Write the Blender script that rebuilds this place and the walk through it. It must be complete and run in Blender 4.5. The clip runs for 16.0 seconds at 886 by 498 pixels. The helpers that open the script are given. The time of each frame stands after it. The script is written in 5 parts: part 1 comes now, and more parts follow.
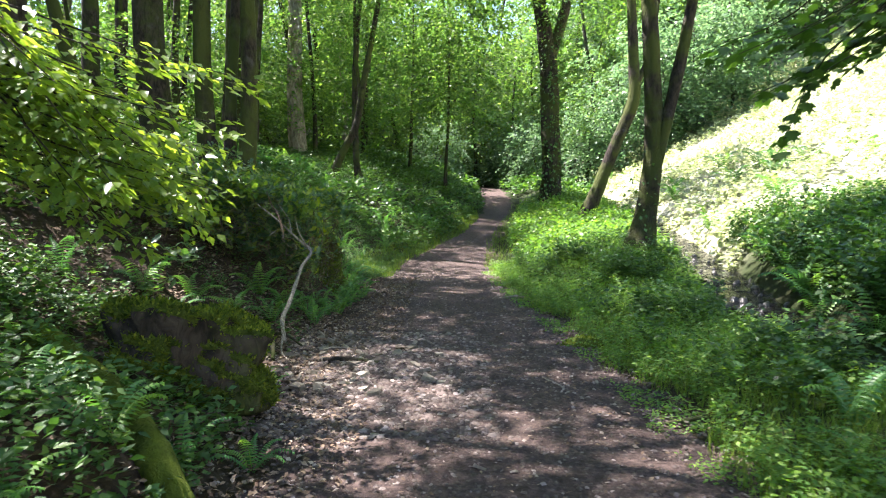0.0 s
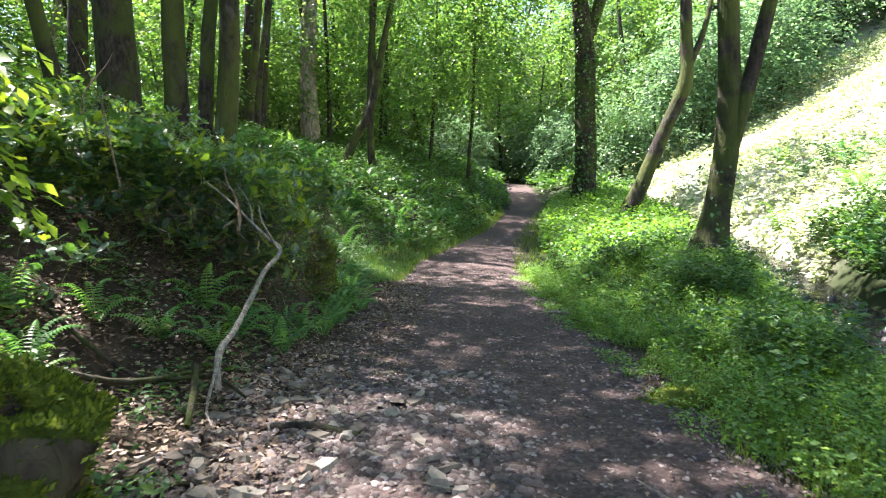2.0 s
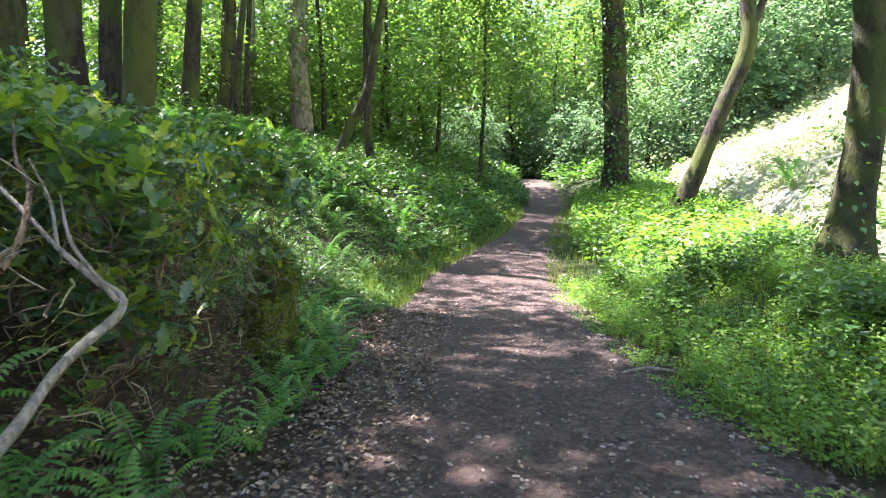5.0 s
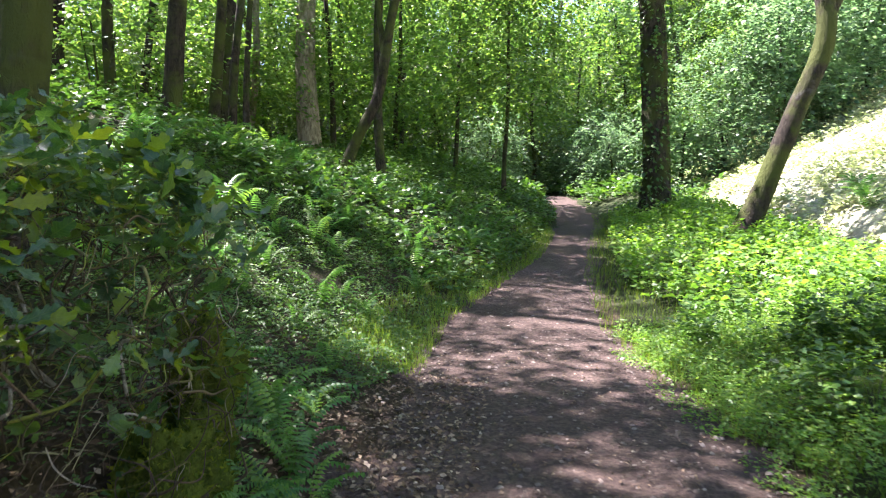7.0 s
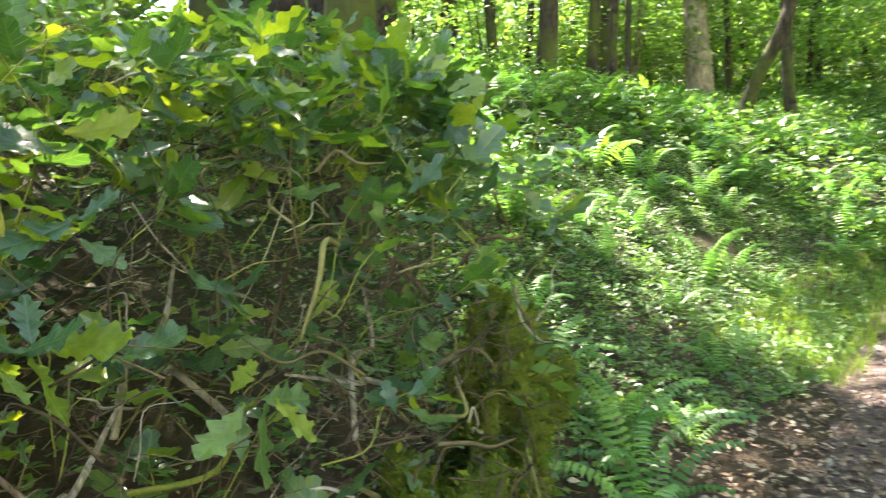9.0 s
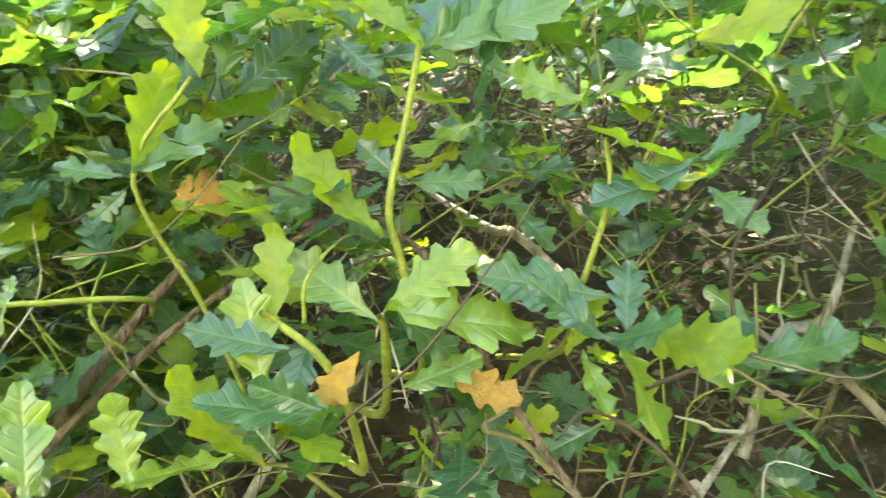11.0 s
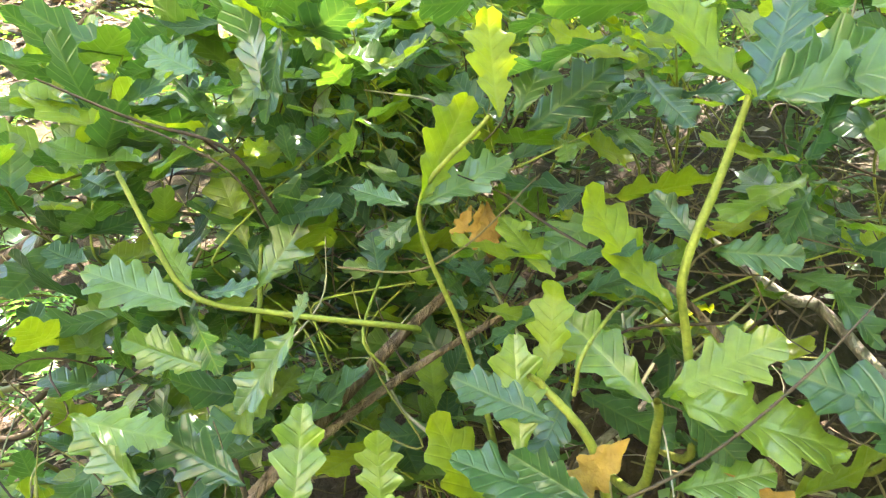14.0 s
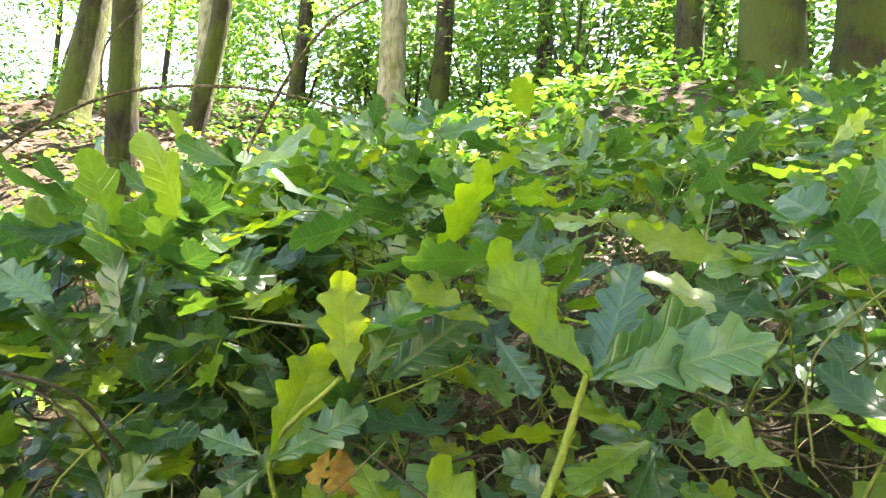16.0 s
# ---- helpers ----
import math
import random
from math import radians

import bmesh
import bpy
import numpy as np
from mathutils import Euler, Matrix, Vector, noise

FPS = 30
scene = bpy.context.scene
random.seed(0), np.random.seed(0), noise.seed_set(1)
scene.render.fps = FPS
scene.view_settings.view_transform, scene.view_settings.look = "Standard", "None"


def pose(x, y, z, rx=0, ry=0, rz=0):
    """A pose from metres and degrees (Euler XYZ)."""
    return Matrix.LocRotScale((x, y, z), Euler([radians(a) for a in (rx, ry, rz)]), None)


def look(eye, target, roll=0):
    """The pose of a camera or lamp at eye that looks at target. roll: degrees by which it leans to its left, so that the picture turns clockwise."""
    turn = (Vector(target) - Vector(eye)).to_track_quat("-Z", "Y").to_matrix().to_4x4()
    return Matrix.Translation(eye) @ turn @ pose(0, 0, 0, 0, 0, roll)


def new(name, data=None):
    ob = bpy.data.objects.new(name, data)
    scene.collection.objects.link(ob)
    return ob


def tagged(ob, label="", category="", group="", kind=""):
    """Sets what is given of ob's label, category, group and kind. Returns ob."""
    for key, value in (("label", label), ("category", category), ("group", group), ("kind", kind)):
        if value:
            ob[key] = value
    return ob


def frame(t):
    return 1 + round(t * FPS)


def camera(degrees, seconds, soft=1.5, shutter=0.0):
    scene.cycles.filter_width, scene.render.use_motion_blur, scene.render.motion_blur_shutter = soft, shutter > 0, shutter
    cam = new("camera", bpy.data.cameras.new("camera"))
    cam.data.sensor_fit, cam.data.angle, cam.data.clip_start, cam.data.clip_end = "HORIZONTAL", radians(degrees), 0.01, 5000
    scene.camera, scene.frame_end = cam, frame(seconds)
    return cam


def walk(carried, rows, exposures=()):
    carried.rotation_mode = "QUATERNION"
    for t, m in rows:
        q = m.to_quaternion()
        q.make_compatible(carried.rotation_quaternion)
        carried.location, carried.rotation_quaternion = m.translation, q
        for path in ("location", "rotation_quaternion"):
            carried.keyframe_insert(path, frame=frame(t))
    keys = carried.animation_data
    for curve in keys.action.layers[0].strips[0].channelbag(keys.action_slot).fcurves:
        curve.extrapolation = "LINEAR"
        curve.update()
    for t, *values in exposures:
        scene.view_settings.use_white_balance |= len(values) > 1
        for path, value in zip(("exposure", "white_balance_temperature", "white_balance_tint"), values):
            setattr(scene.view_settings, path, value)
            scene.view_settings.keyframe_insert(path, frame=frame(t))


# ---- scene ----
cam = camera(67.3, 16.0, 1.1, 0.3)
PATH = [
    (0.0, 0.000, 0.000, 1.500, 86.70, -0.00, 0.00),
    (0.5, -0.020, 0.708, 1.439, 85.60, 0.96, 1.05),
    (1.0, 0.030, 1.297, 1.415, 86.00, -0.18, 0.41),
    (1.5, -0.020, 1.918, 1.409, 86.40, 0.31, 1.99),
    (2.0, -0.020, 2.478, 1.387, 86.50, -0.99, 1.86),
    (2.5, -0.060, 3.058, 1.374, 84.01, 0.26, 4.49),
    (3.0, -0.130, 3.649, 1.380, 85.10, 0.07, 2.90),
    (5.5, -0.320, 6.423, 1.370, 87.30, 0.14, 2.40),
    (6.0, -0.390, 7.068, 1.443, 88.70, -0.15, 2.61),
    (6.5, -0.450, 7.573, 1.504, 87.20, -0.13, 1.21),
    (7.0, -0.500, 8.144, 1.511, 87.81, 0.11, 3.70),
    (7.5, -0.570, 8.632, 1.463, 88.72, 0.96, 6.16),
    (8.0, -0.530, 9.002, 1.442, 87.90, 0.59, 13.79),
    (8.5, -0.550, 9.264, 1.477, 86.12, 1.62, 25.45),
    (9.0, -0.740, 9.462, 1.435, 85.54, 2.66, 36.42),
    (9.5, -0.830, 9.640, 1.395, 85.65, 3.00, 49.33),
    (10.0, -0.940, 9.682, 1.433, 84.73, 4.70, 65.52),
    (12.5, -1.111, 9.709, 1.425, 82.10, -0.41, 107.96),
    (13.0, -1.124, 9.688, 1.452, 82.40, -0.54, 107.77),
    (13.5, -1.130, 9.668, 1.474, 83.20, -0.77, 109.72),
    (14.0, -1.122, 9.636, 1.492, 83.42, -1.72, 112.28),
    (14.5, -1.118, 9.630, 1.538, 85.02, -2.52, 113.10),
    (15.0, -1.125, 9.637, 1.581, 87.90, -3.23, 112.29),
    (15.5, -1.146, 9.664, 1.626, 91.29, -3.47, 109.19),
    (16.0, -1.151, 9.699, 1.640, 93.79, -3.30, 106.04),
]
walk(cam, [(t, pose(x, y, z, rx, ry, rz)) for t, x, y, z, rx, ry, rz in PATH], [(0, 2.85, 6050, 24), (1.5, 2.9, 5950, 24), (3, 3.45, 6000, 31), (5.5, 3.45, 5950, 31), (6.3, 2.95, 5950, 33), (7.5, 3.15, 6150, 29), (8.5, 3.8, 6600, 25), (10, 5.15, 6950, 20), (12.5, 5.5, 7000, 20), (14, 5.25, 6950, 23), (15, 5.05, 6900, 23), (16, 4.55, 6900, 21)])

# ---------------------------------------------------------------- light
world = bpy.data.worlds.new("sky_world")
scene.world = world
world.use_nodes = True
_wn = world.node_tree.nodes
_sky = _wn.new("ShaderNodeTexSky")
_sky.sky_type = "NISHITA"
_sky.sun_disc = False
SUN_ELEV, SUN_YAW = 61.0, 62.0          # degrees; yaw to the left of the path's heading
_sky.sun_elevation = radians(SUN_ELEV)
_sky.sun_rotation = radians(-SUN_YAW)
world.node_tree.links.new(_sky.outputs[0], _wn["Background"].inputs[0])
_wn["Background"].inputs[1].default_value = 0.078
sun_data = bpy.data.lights.new("sun", "SUN")
sun_data.energy, sun_data.angle, sun_data.color = 5.0, radians(0.53), (1.0, 0.94, 0.82)
sun = new("sun", sun_data)
_sd = Vector((-math.sin(radians(SUN_YAW)) * math.cos(radians(SUN_ELEV)),
              math.cos(radians(SUN_YAW)) * math.cos(radians(SUN_ELEV)), math.sin(radians(SUN_ELEV))))
sun.matrix_world = look(_sd * 60, (0, 0, 0))

rng = np.random.default_rng(7)


# ---------------------------------------------------------------- materials
def material(name):
    m = bpy.data.materials.new(name)
    m.use_nodes = True
    nt = m.node_tree
    nt.nodes.clear()
    out = nt.nodes.new("ShaderNodeOutputMaterial")
    return m, nt, out


def nd(nt, kind, **inputs):
    n = nt.nodes.new(kind)
    for key, v in inputs.items():
        n.inputs[key.replace("_", " ")].default_value = v
    return n


def ramp(nt, src, stops):
    r = nt.nodes.new("ShaderNodeValToRGB")
    while len(r.color_ramp.elements) < len(stops):
        r.color_ramp.elements.new(0.5)
    for e, (p, c) in zip(r.color_ramp.elements, stops):
        e.position, e.color = p, (*c, 1)
    nt.links.new(src, r.inputs[0])
    return r.outputs[0]


def noise_tex(nt, scale, detail=4.0, rough=0.6, coords=None, dist=0.0):
    n = nt.nodes.new("ShaderNodeTexNoise")
    n.inputs["Scale"].default_value, n.inputs["Detail"].default_value = scale, detail
    n.inputs["Roughness"].default_value, n.inputs["Distortion"].default_value = rough, dist
    if coords is not None:
        nt.links.new(coords, n.inputs["Vector"])
    return n.outputs[0]


def mix(nt, fac, a, b, blend="MIX"):
    n = nt.nodes.new("ShaderNodeMix")
    n.data_type, n.blend_type = "RGBA", blend
    for sock, v in ((n.inputs[0], fac), (n.inputs[6], a), (n.inputs[7], b)):
        if hasattr(v, "links"):
            nt.links.new(v, sock)
        elif isinstance(v, tuple):
            sock.default_value = (*v, 1)
        else:
            sock.default_value = v
    return n.outputs[2]


def bump(nt, height, strength, distance):
    b = nt.nodes.new("ShaderNodeBump")
    b.inputs["Strength"].default_value, b.inputs["Distance"].default_value = strength, distance
    nt.links.new(height, b.inputs["Height"])
    return b.outputs[0]


def leaf_material(name, stops, glow, rough=0.42, trans=0.42, island=True, gloss=0.45, grain=60.0, veins=False):
    """Leaves: a waxy face that lets some light through."""
    m, nt, out = material(name)
    if island:
        rnd = nt.nodes.new("ShaderNodeNewGeometry").outputs["Random Per Island"]
    else:
        rnd = nt.nodes.new("ShaderNodeObjectInfo").outputs["Random"]
    col = ramp(nt, rnd, stops)
    pos = nt.nodes.new("ShaderNodeNewGeometry").outputs["Position"]
    blot = noise_tex(nt, grain, 3, 0.6, pos)
    col = mix(nt, 0.5, col, ramp(nt, blot, [(0.3, (0.55, 0.58, 0.5)), (0.75, (1.25, 1.2, 1.1))]), "MULTIPLY")
    p = nd(nt, "ShaderNodeBsdfPrincipled", Roughness=rough)
    p.inputs["Specular IOR Level"].default_value = gloss
    if veins:
        at = nt.nodes.new("ShaderNodeAttribute")
        at.attribute_name = "on_leaf"
        sep = nt.nodes.new("ShaderNodeSeparateXYZ")
        nt.links.new(at.outputs["Vector"], sep.inputs[0])

        def calc(op, a, b=0.0):
            n = nt.nodes.new("ShaderNodeMath")
            n.operation = op
            for sock, v in zip(n.inputs, (a, b)):
                if hasattr(v, "links"):
                    nt.links.new(v, sock)
                else:
                    sock.default_value = v
            return n.outputs[0]
        ax = calc("ABSOLUTE", sep.outputs[0])
        saw = calc("FRACT", calc("MULTIPLY", calc("SUBTRACT", sep.outputs[1], calc("MULTIPLY", ax, 0.9)), 9.0))
        side = calc("ABSOLUTE", calc("SUBTRACT", saw, 0.5))
        rib = calc("MINIMUM", calc("MULTIPLY", ax, 30.0), calc("MULTIPLY", side, 7.0))
        rib = calc("MINIMUM", rib, 1.0)
        col = mix(nt, ramp(nt, rib, [(0.0, (0.17, 0.17, 0.17)), (0.6, (0, 0, 0))]), col, (0.26, 0.34, 0.12))
        nt.links.new(bump(nt, rib, 0.4, 0.003), p.inputs["Normal"])
    nt.links.new(col, p.inputs["Base Color"])
    t = nd(nt, "ShaderNodeBsdfTranslucent")
    nt.links.new(mix(nt, 1.0, col, glow, "MULTIPLY"), t.inputs["Color"])
    mx = nd(nt, "ShaderNodeMixShader", Fac=trans)
    nt.links.new(p.outputs[0], mx.inputs[1])
    nt.links.new(t.outputs[0], mx.inputs[2])
    nt.links.new(mx.outputs[0], out.inputs[0])
    return m


def bark_material(name, dark, light, moss, moss_amount, scale=14.0):
    """Bark with upright furrows, lichen and moss in patches."""
    m, nt, out = material(name)
    geo = nt.nodes.new("ShaderNodeNewGeometry")
    mp = nt.nodes.new("ShaderNodeMapping")
    mp.inputs["Scale"].default_value = (1, 1, 0.38)
    nt.links.new(geo.outputs["Position"], mp.inputs[0])
    fur = noise_tex(nt, scale, 6, 0.65, mp.outputs[0], 0.6)
    col = ramp(nt, fur, [(0.38, dark), (0.62, light)])
    spots = noise_tex(nt, 2.3, 5, 0.62, geo.outputs["Position"], 0.4)
    col = mix(nt, ramp(nt, spots, [(0.60, (0, 0, 0)), (0.68, (0.4, 0.4, 0.4))]), col, tuple(0.5 * a + 0.08 for a in light))
    ms = noise_tex(nt, 1.4, 6, 0.6, geo.outputs["Position"], 0.3)
    lo = 0.62 - 0.30 * moss_amount
    col = mix(nt, ramp(nt, ms, [(lo, (0, 0, 0)), (lo + 0.14, (0.9, 0.9, 0.9))]), col, moss)
    p = nd(nt, "ShaderNodeBsdfPrincipled", Roughness=0.9)
    p.inputs["Specular IOR Level"].default_value = 0.2
    nt.links.new(col, p.inputs["Base Color"])
    nt.links.new(bump(nt, fur, 0.9, 0.05), p.inputs["Normal"])
    nt.links.new(p.outputs[0], out.inputs[0])
    return m


def mottled(name, stops, scale, fine, rough=0.9, strength=0.6, distance=0.02, spec=0.25):
    m, nt, out = material(name)
    geo = nt.nodes.new("ShaderNodeNewGeometry")
    a = noise_tex(nt, scale, 6, 0.65, geo.outputs["Position"], 0.2)
    b = noise_tex(nt, fine, 4, 0.7, geo.outputs["Position"])
    col = mix(nt, 0.6, ramp(nt, a, stops), ramp(nt, b, [(0.3, (0.5, 0.5, 0.5)), (0.72, (1.4, 1.38, 1.3))]), "MULTIPLY")
    p = nd(nt, "ShaderNodeBsdfPrincipled", Roughness=rough)
    p.inputs["Specular IOR Level"].default_value = spec
    nt.links.new(col, p.inputs["Base Color"])
    nt.links.new(bump(nt, b, strength, distance), p.inputs["Normal"])
    nt.links.new(p.outputs[0], out.inputs[0])
    return m


def random_tint(name, stops, rough=0.8, island=True, spec=0.3):
    m, nt, out = material(name)
    rnd = (nt.nodes.new("ShaderNodeNewGeometry").outputs["Random Per Island"] if island
           else nt.nodes.new("ShaderNodeObjectInfo").outputs["Random"])
    pos = nt.nodes.new("ShaderNodeNewGeometry").outputs["Position"]
    g = noise_tex(nt, 45, 4, 0.65, pos)
    col = mix(nt, 0.6, ramp(nt, rnd, stops), ramp(nt, g, [(0.3, (0.55, 0.55, 0.55)), (0.7, (1.35, 1.33, 1.3))]), "MULTIPLY")
    p = nd(nt, "ShaderNodeBsdfPrincipled", Roughness=rough)
    p.inputs["Specular IOR Level"].default_value = spec
    nt.links.new(col, p.inputs["Base Color"])
    nt.links.new(bump(nt, g, 0.5, 0.01), p.inputs["Normal"])
    nt.links.new(p.outputs[0], out.inputs[0])
    return m


M_canopy = leaf_material("canopy_leaf", [(0, (0.035, 0.085, 0.016)), (0.5, (0.06, 0.13, 0.02)), (1, (0.10, 0.17, 0.03))], (1.8, 1.9, 0.95), trans=0.5, grain=2.0)
M_light = leaf_material("sunny_leaf", [(0, (0.048, 0.11, 0.026)), (0.6, (0.085, 0.165, 0.036)), (1, (0.16, 0.235, 0.045))], (1.8, 1.9, 1.0), 0.45, 0.55, grain=2.0)
# Distant haze is put into this pale blue-green leaf colour.
M_hazy = leaf_material("hazy_leaf", [(0, (0.075, 0.14, 0.075)), (0.6, (0.12, 0.20, 0.10)), (1, (0.18, 0.26, 0.13))], (1.6, 1.8, 1.3), 0.5, 0.45, grain=2.0)
M_beech = leaf_material("beech_leaf", [(0, (0.11, 0.20, 0.03)), (1, (0.21, 0.30, 0.05))], (2.0, 1.9, 0.7), 0.36, 0.55, gloss=0.6)
M_maple = leaf_material("maple_leaf", [(0, (0.04, 0.10, 0.018)), (1, (0.08, 0.16, 0.03))], (1.7, 1.8, 0.7), 0.45, 0.45)
M_herb = leaf_material("herb_leaf", [(0, (0.035, 0.095, 0.022)), (0.6, (0.06, 0.14, 0.028)), (1, (0.11, 0.20, 0.03))], (1.5, 1.6, 0.7), 0.5, 0.35, grain=9.0)
M_verge = leaf_material("verge_leaf", [(0, (0.07, 0.165, 0.028)), (0.6, (0.115, 0.235, 0.034)), (1, (0.20, 0.31, 0.045))], (1.6, 1.7, 0.7), 0.5, 0.45, grain=9.0)
M_grass = leaf_material("grass_blade", [(0, (0.08, 0.16, 0.02)), (0.6, (0.13, 0.22, 0.028)), (1, (0.23, 0.30, 0.06))], (1.6, 1.6, 0.6), 0.5, 0.4, grain=9.0)
M_fern = leaf_material("fern_frond", [(0, (0.05, 0.15, 0.045)), (0.6, (0.09, 0.215, 0.05)), (1, (0.16, 0.28, 0.045))], (1.6, 1.7, 0.8), 0.45, 0.42, island=False, grain=25.0)
# Glaring sunlight on the open slope is put into this pale leaf colour.
M_glare_herb = leaf_material("glare_herb_leaf", [(0, (0.20, 0.27, 0.13)), (0.5, (0.38, 0.42, 0.27)), (1, (0.54, 0.56, 0.42))], (1.4, 1.5, 0.8), 0.5, 0.35, grain=4.0)
M_litter = random_tint("leaf_litter", [(0, (0.07, 0.045, 0.027)), (0.5, (0.14, 0.095, 0.058)), (0.85, (0.22, 0.165, 0.11)), (1, (0.34, 0.29, 0.22))], 0.8)
M_stone = random_tint("path_stone", [(0, (0.075, 0.062, 0.046)), (0.6, (0.15, 0.13, 0.098)), (1, (0.25, 0.225, 0.175))], 0.85, island=False)
M_gravel = random_tint("gravel_stone", [(0, (0.05, 0.037, 0.030)), (0.75, (0.11, 0.087, 0.073)), (1, (0.24, 0.205, 0.18))], 0.85)
M_bark = bark_material("dark_bark", (0.013, 0.0105, 0.0075), (0.056, 0.045, 0.032), (0.045, 0.062, 0.012), 0.55)
M_bark_pale = bark_material("pale_bark", (0.12, 0.10, 0.07), (0.30, 0.27, 0.20), (0.11, 0.13, 0.04), 0.35, 9.0)
M_bark_moss = bark_material("mossy_bark", (0.014, 0.011, 0.008), (0.042, 0.034, 0.024), (0.05, 0.064, 0.012), 0.7)
M_dead = bark_material("dead_wood", (0.15, 0.13, 0.10), (0.34, 0.31, 0.25), (0.25, 0.24, 0.17), 0.0, 30.0)
M_twig = random_tint("bare_twig", [(0, (0.035, 0.025, 0.017)), (0.5, (0.085, 0.062, 0.040)), (0.75, (0.12, 0.10, 0.045)), (0.88, (0.16, 0.16, 0.04)), (1, (0.32, 0.29, 0.24))], 0.9)
M_moss = mottled("moss", [(0.3, (0.045, 0.07, 0.012)), (0.6, (0.115, 0.155, 0.02)), (0.8, (0.19, 0.215, 0.03))], 6, 90, 1.0, 1.0, 0.03, 0.1)


def ground_material():
    m, nt, out = material("woodland_ground")
    geo = nt.nodes.new("ShaderNodeNewGeometry")
    pos = geo.outputs["Position"]
    big, mid, fine = noise_tex(nt, 0.7, 5, 0.6, pos), noise_tex(nt, 9, 6, 0.7, pos), noise_tex(nt, 70, 4, 0.7, pos)
    soil = ramp(nt, mid, [(0.3, (0.020, 0.015, 0.010)), (0.55, (0.055, 0.040, 0.026)), (0.75, (0.12, 0.088, 0.058))])
    green = ramp(nt, fine, [(0.3, (0.010, 0.016, 0.006)), (0.7, (0.035, 0.05, 0.014))])
    at = nt.nodes.new("ShaderNodeAttribute")
    at.attribute_name = "green"
    col = mix(nt, at.outputs["Fac"], soil, green)
    # Ground of the open slope is coloured near-white to stand for glaring sun.
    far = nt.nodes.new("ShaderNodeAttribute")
    far.attribute_name = "slope_glare"
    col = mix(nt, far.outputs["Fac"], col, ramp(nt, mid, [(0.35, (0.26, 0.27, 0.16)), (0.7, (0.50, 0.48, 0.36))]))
    col = mix(nt, 0.4, col, ramp(nt, big, [(0.3, (0.6, 0.6, 0.6)), (0.7, (1.3, 1.28, 1.2))]), "MULTIPLY")
    p = nd(nt, "ShaderNodeBsdfPrincipled", Roughness=0.95)
    p.inputs["Specular IOR Level"].default_value = 0.15
    nt.links.new(col, p.inputs["Base Color"])
    nt.links.new(bump(nt, fine, 0.9, 0.03), p.inputs["Normal"])
    nt.links.new(p.outputs[0], out.inputs[0])
    return m


def path_material():
    m, nt, out = material("trodden_earth")
    pos = nt.nodes.new("ShaderNodeNewGeometry").outputs["Position"]
    big, mid, fine = noise_tex(nt, 1.1, 5, 0.6, pos), noise_tex(nt, 14, 6, 0.75, pos), noise_tex(nt, 120, 4, 0.75, pos)
    vor = nt.nodes.new("ShaderNodeTexVoronoi")
    vor.inputs["Scale"].default_value = 38
    nt.links.new(pos, vor.inputs["Vector"])
    col = ramp(nt, mid, [(0.3, (0.036, 0.025, 0.022)), (0.55, (0.075, 0.054, 0.046)), (0.78, (0.14, 0.107, 0.092))])
    col = mix(nt, 0.55, col, ramp(nt, vor.outputs["Color"], [(0.2, (0.5, 0.48, 0.46)), (0.8, (1.5, 1.45, 1.4))]), "MULTIPLY")
    col = mix(nt, 0.6, col, ramp(nt, fine, [(0.3, (0.55, 0.55, 0.55)), (0.7, (1.4, 1.4, 1.38))]), "MULTIPLY")
    col = mix(nt, 0.5, col, ramp(nt, big, [(0.3, (0.62, 0.6, 0.58)), (0.7, (1.3, 1.3, 1.3))]), "MULTIPLY")
    p = nd(nt, "ShaderNodeBsdfPrincipled", Roughness=0.9)
    p.inputs["Specular IOR Level"].default_value = 0.2
    nt.links.new(col, p.inputs["Base Color"])
    nt.links.new(bump(nt, mid, 0.8, 0.04), p.inputs["Normal"])
    nt.links.new(p.outputs[0], out.inputs[0])
    return m


def water_material():
    m, nt, out = material("stream_water")
    pos = nt.nodes.new("ShaderNodeNewGeometry").outputs["Position"]
    rip = noise_tex(nt, 9, 5, 0.75, pos, 1.5)
    p = nd(nt, "ShaderNodeBsdfPrincipled", Roughness=0.04, Base_Color=(0.018, 0.018, 0.014, 1))
    p.inputs["Specular IOR Level"].default_value = 0.9
    nt.links.new(bump(nt, rip, 1.0, 0.35), p.inputs["Normal"])
    nt.links.new(p.outputs[0], out.inputs[0])
    return m


M_wet = mottled("wet_stone", [(0.3, (0.012, 0.011, 0.009)), (0.7, (0.045, 0.04, 0.032))], 5, 40, 0.3, 0.5, 0.02, 0.5)
M_ground, M_path, M_water = ground_material(), path_material(), water_material()


# ---------------------------------------------------------------- mesh tools
def mesh_np(name, V, F, smooth=False):
    """A mesh from arrays: V (n, 3), F (m, k) with k corners to each face."""
    V, F = np.asarray(V, np.float32), np.asarray(F, np.int32)
    me = bpy.data.meshes.new(name)
    me.vertices.add(len(V))
    me.vertices.foreach_set("co", V.ravel())
    n, k = F.shape
    me.loops.add(n * k)
    me.loops.foreach_set("vertex_index", F.ravel())
    me.polygons.add(n)
    me.polygons.foreach_set("loop_start", np.arange(0, n * k, k, dtype=np.int32))
    if smooth:
        me.polygons.foreach_set("use_smooth", np.ones(n, bool))
    me.update(calc_edges=True)
    return me


def part(name, me, mat, parent=None, label=""):
    """Links a mesh as one object, under a thing or a part if given."""
    if mat is not None and not me.materials:
        me.materials.append(mat)
    ob = new(name, me)
    if parent is not None:
        ob.parent = parent
    return tagged(ob, label)


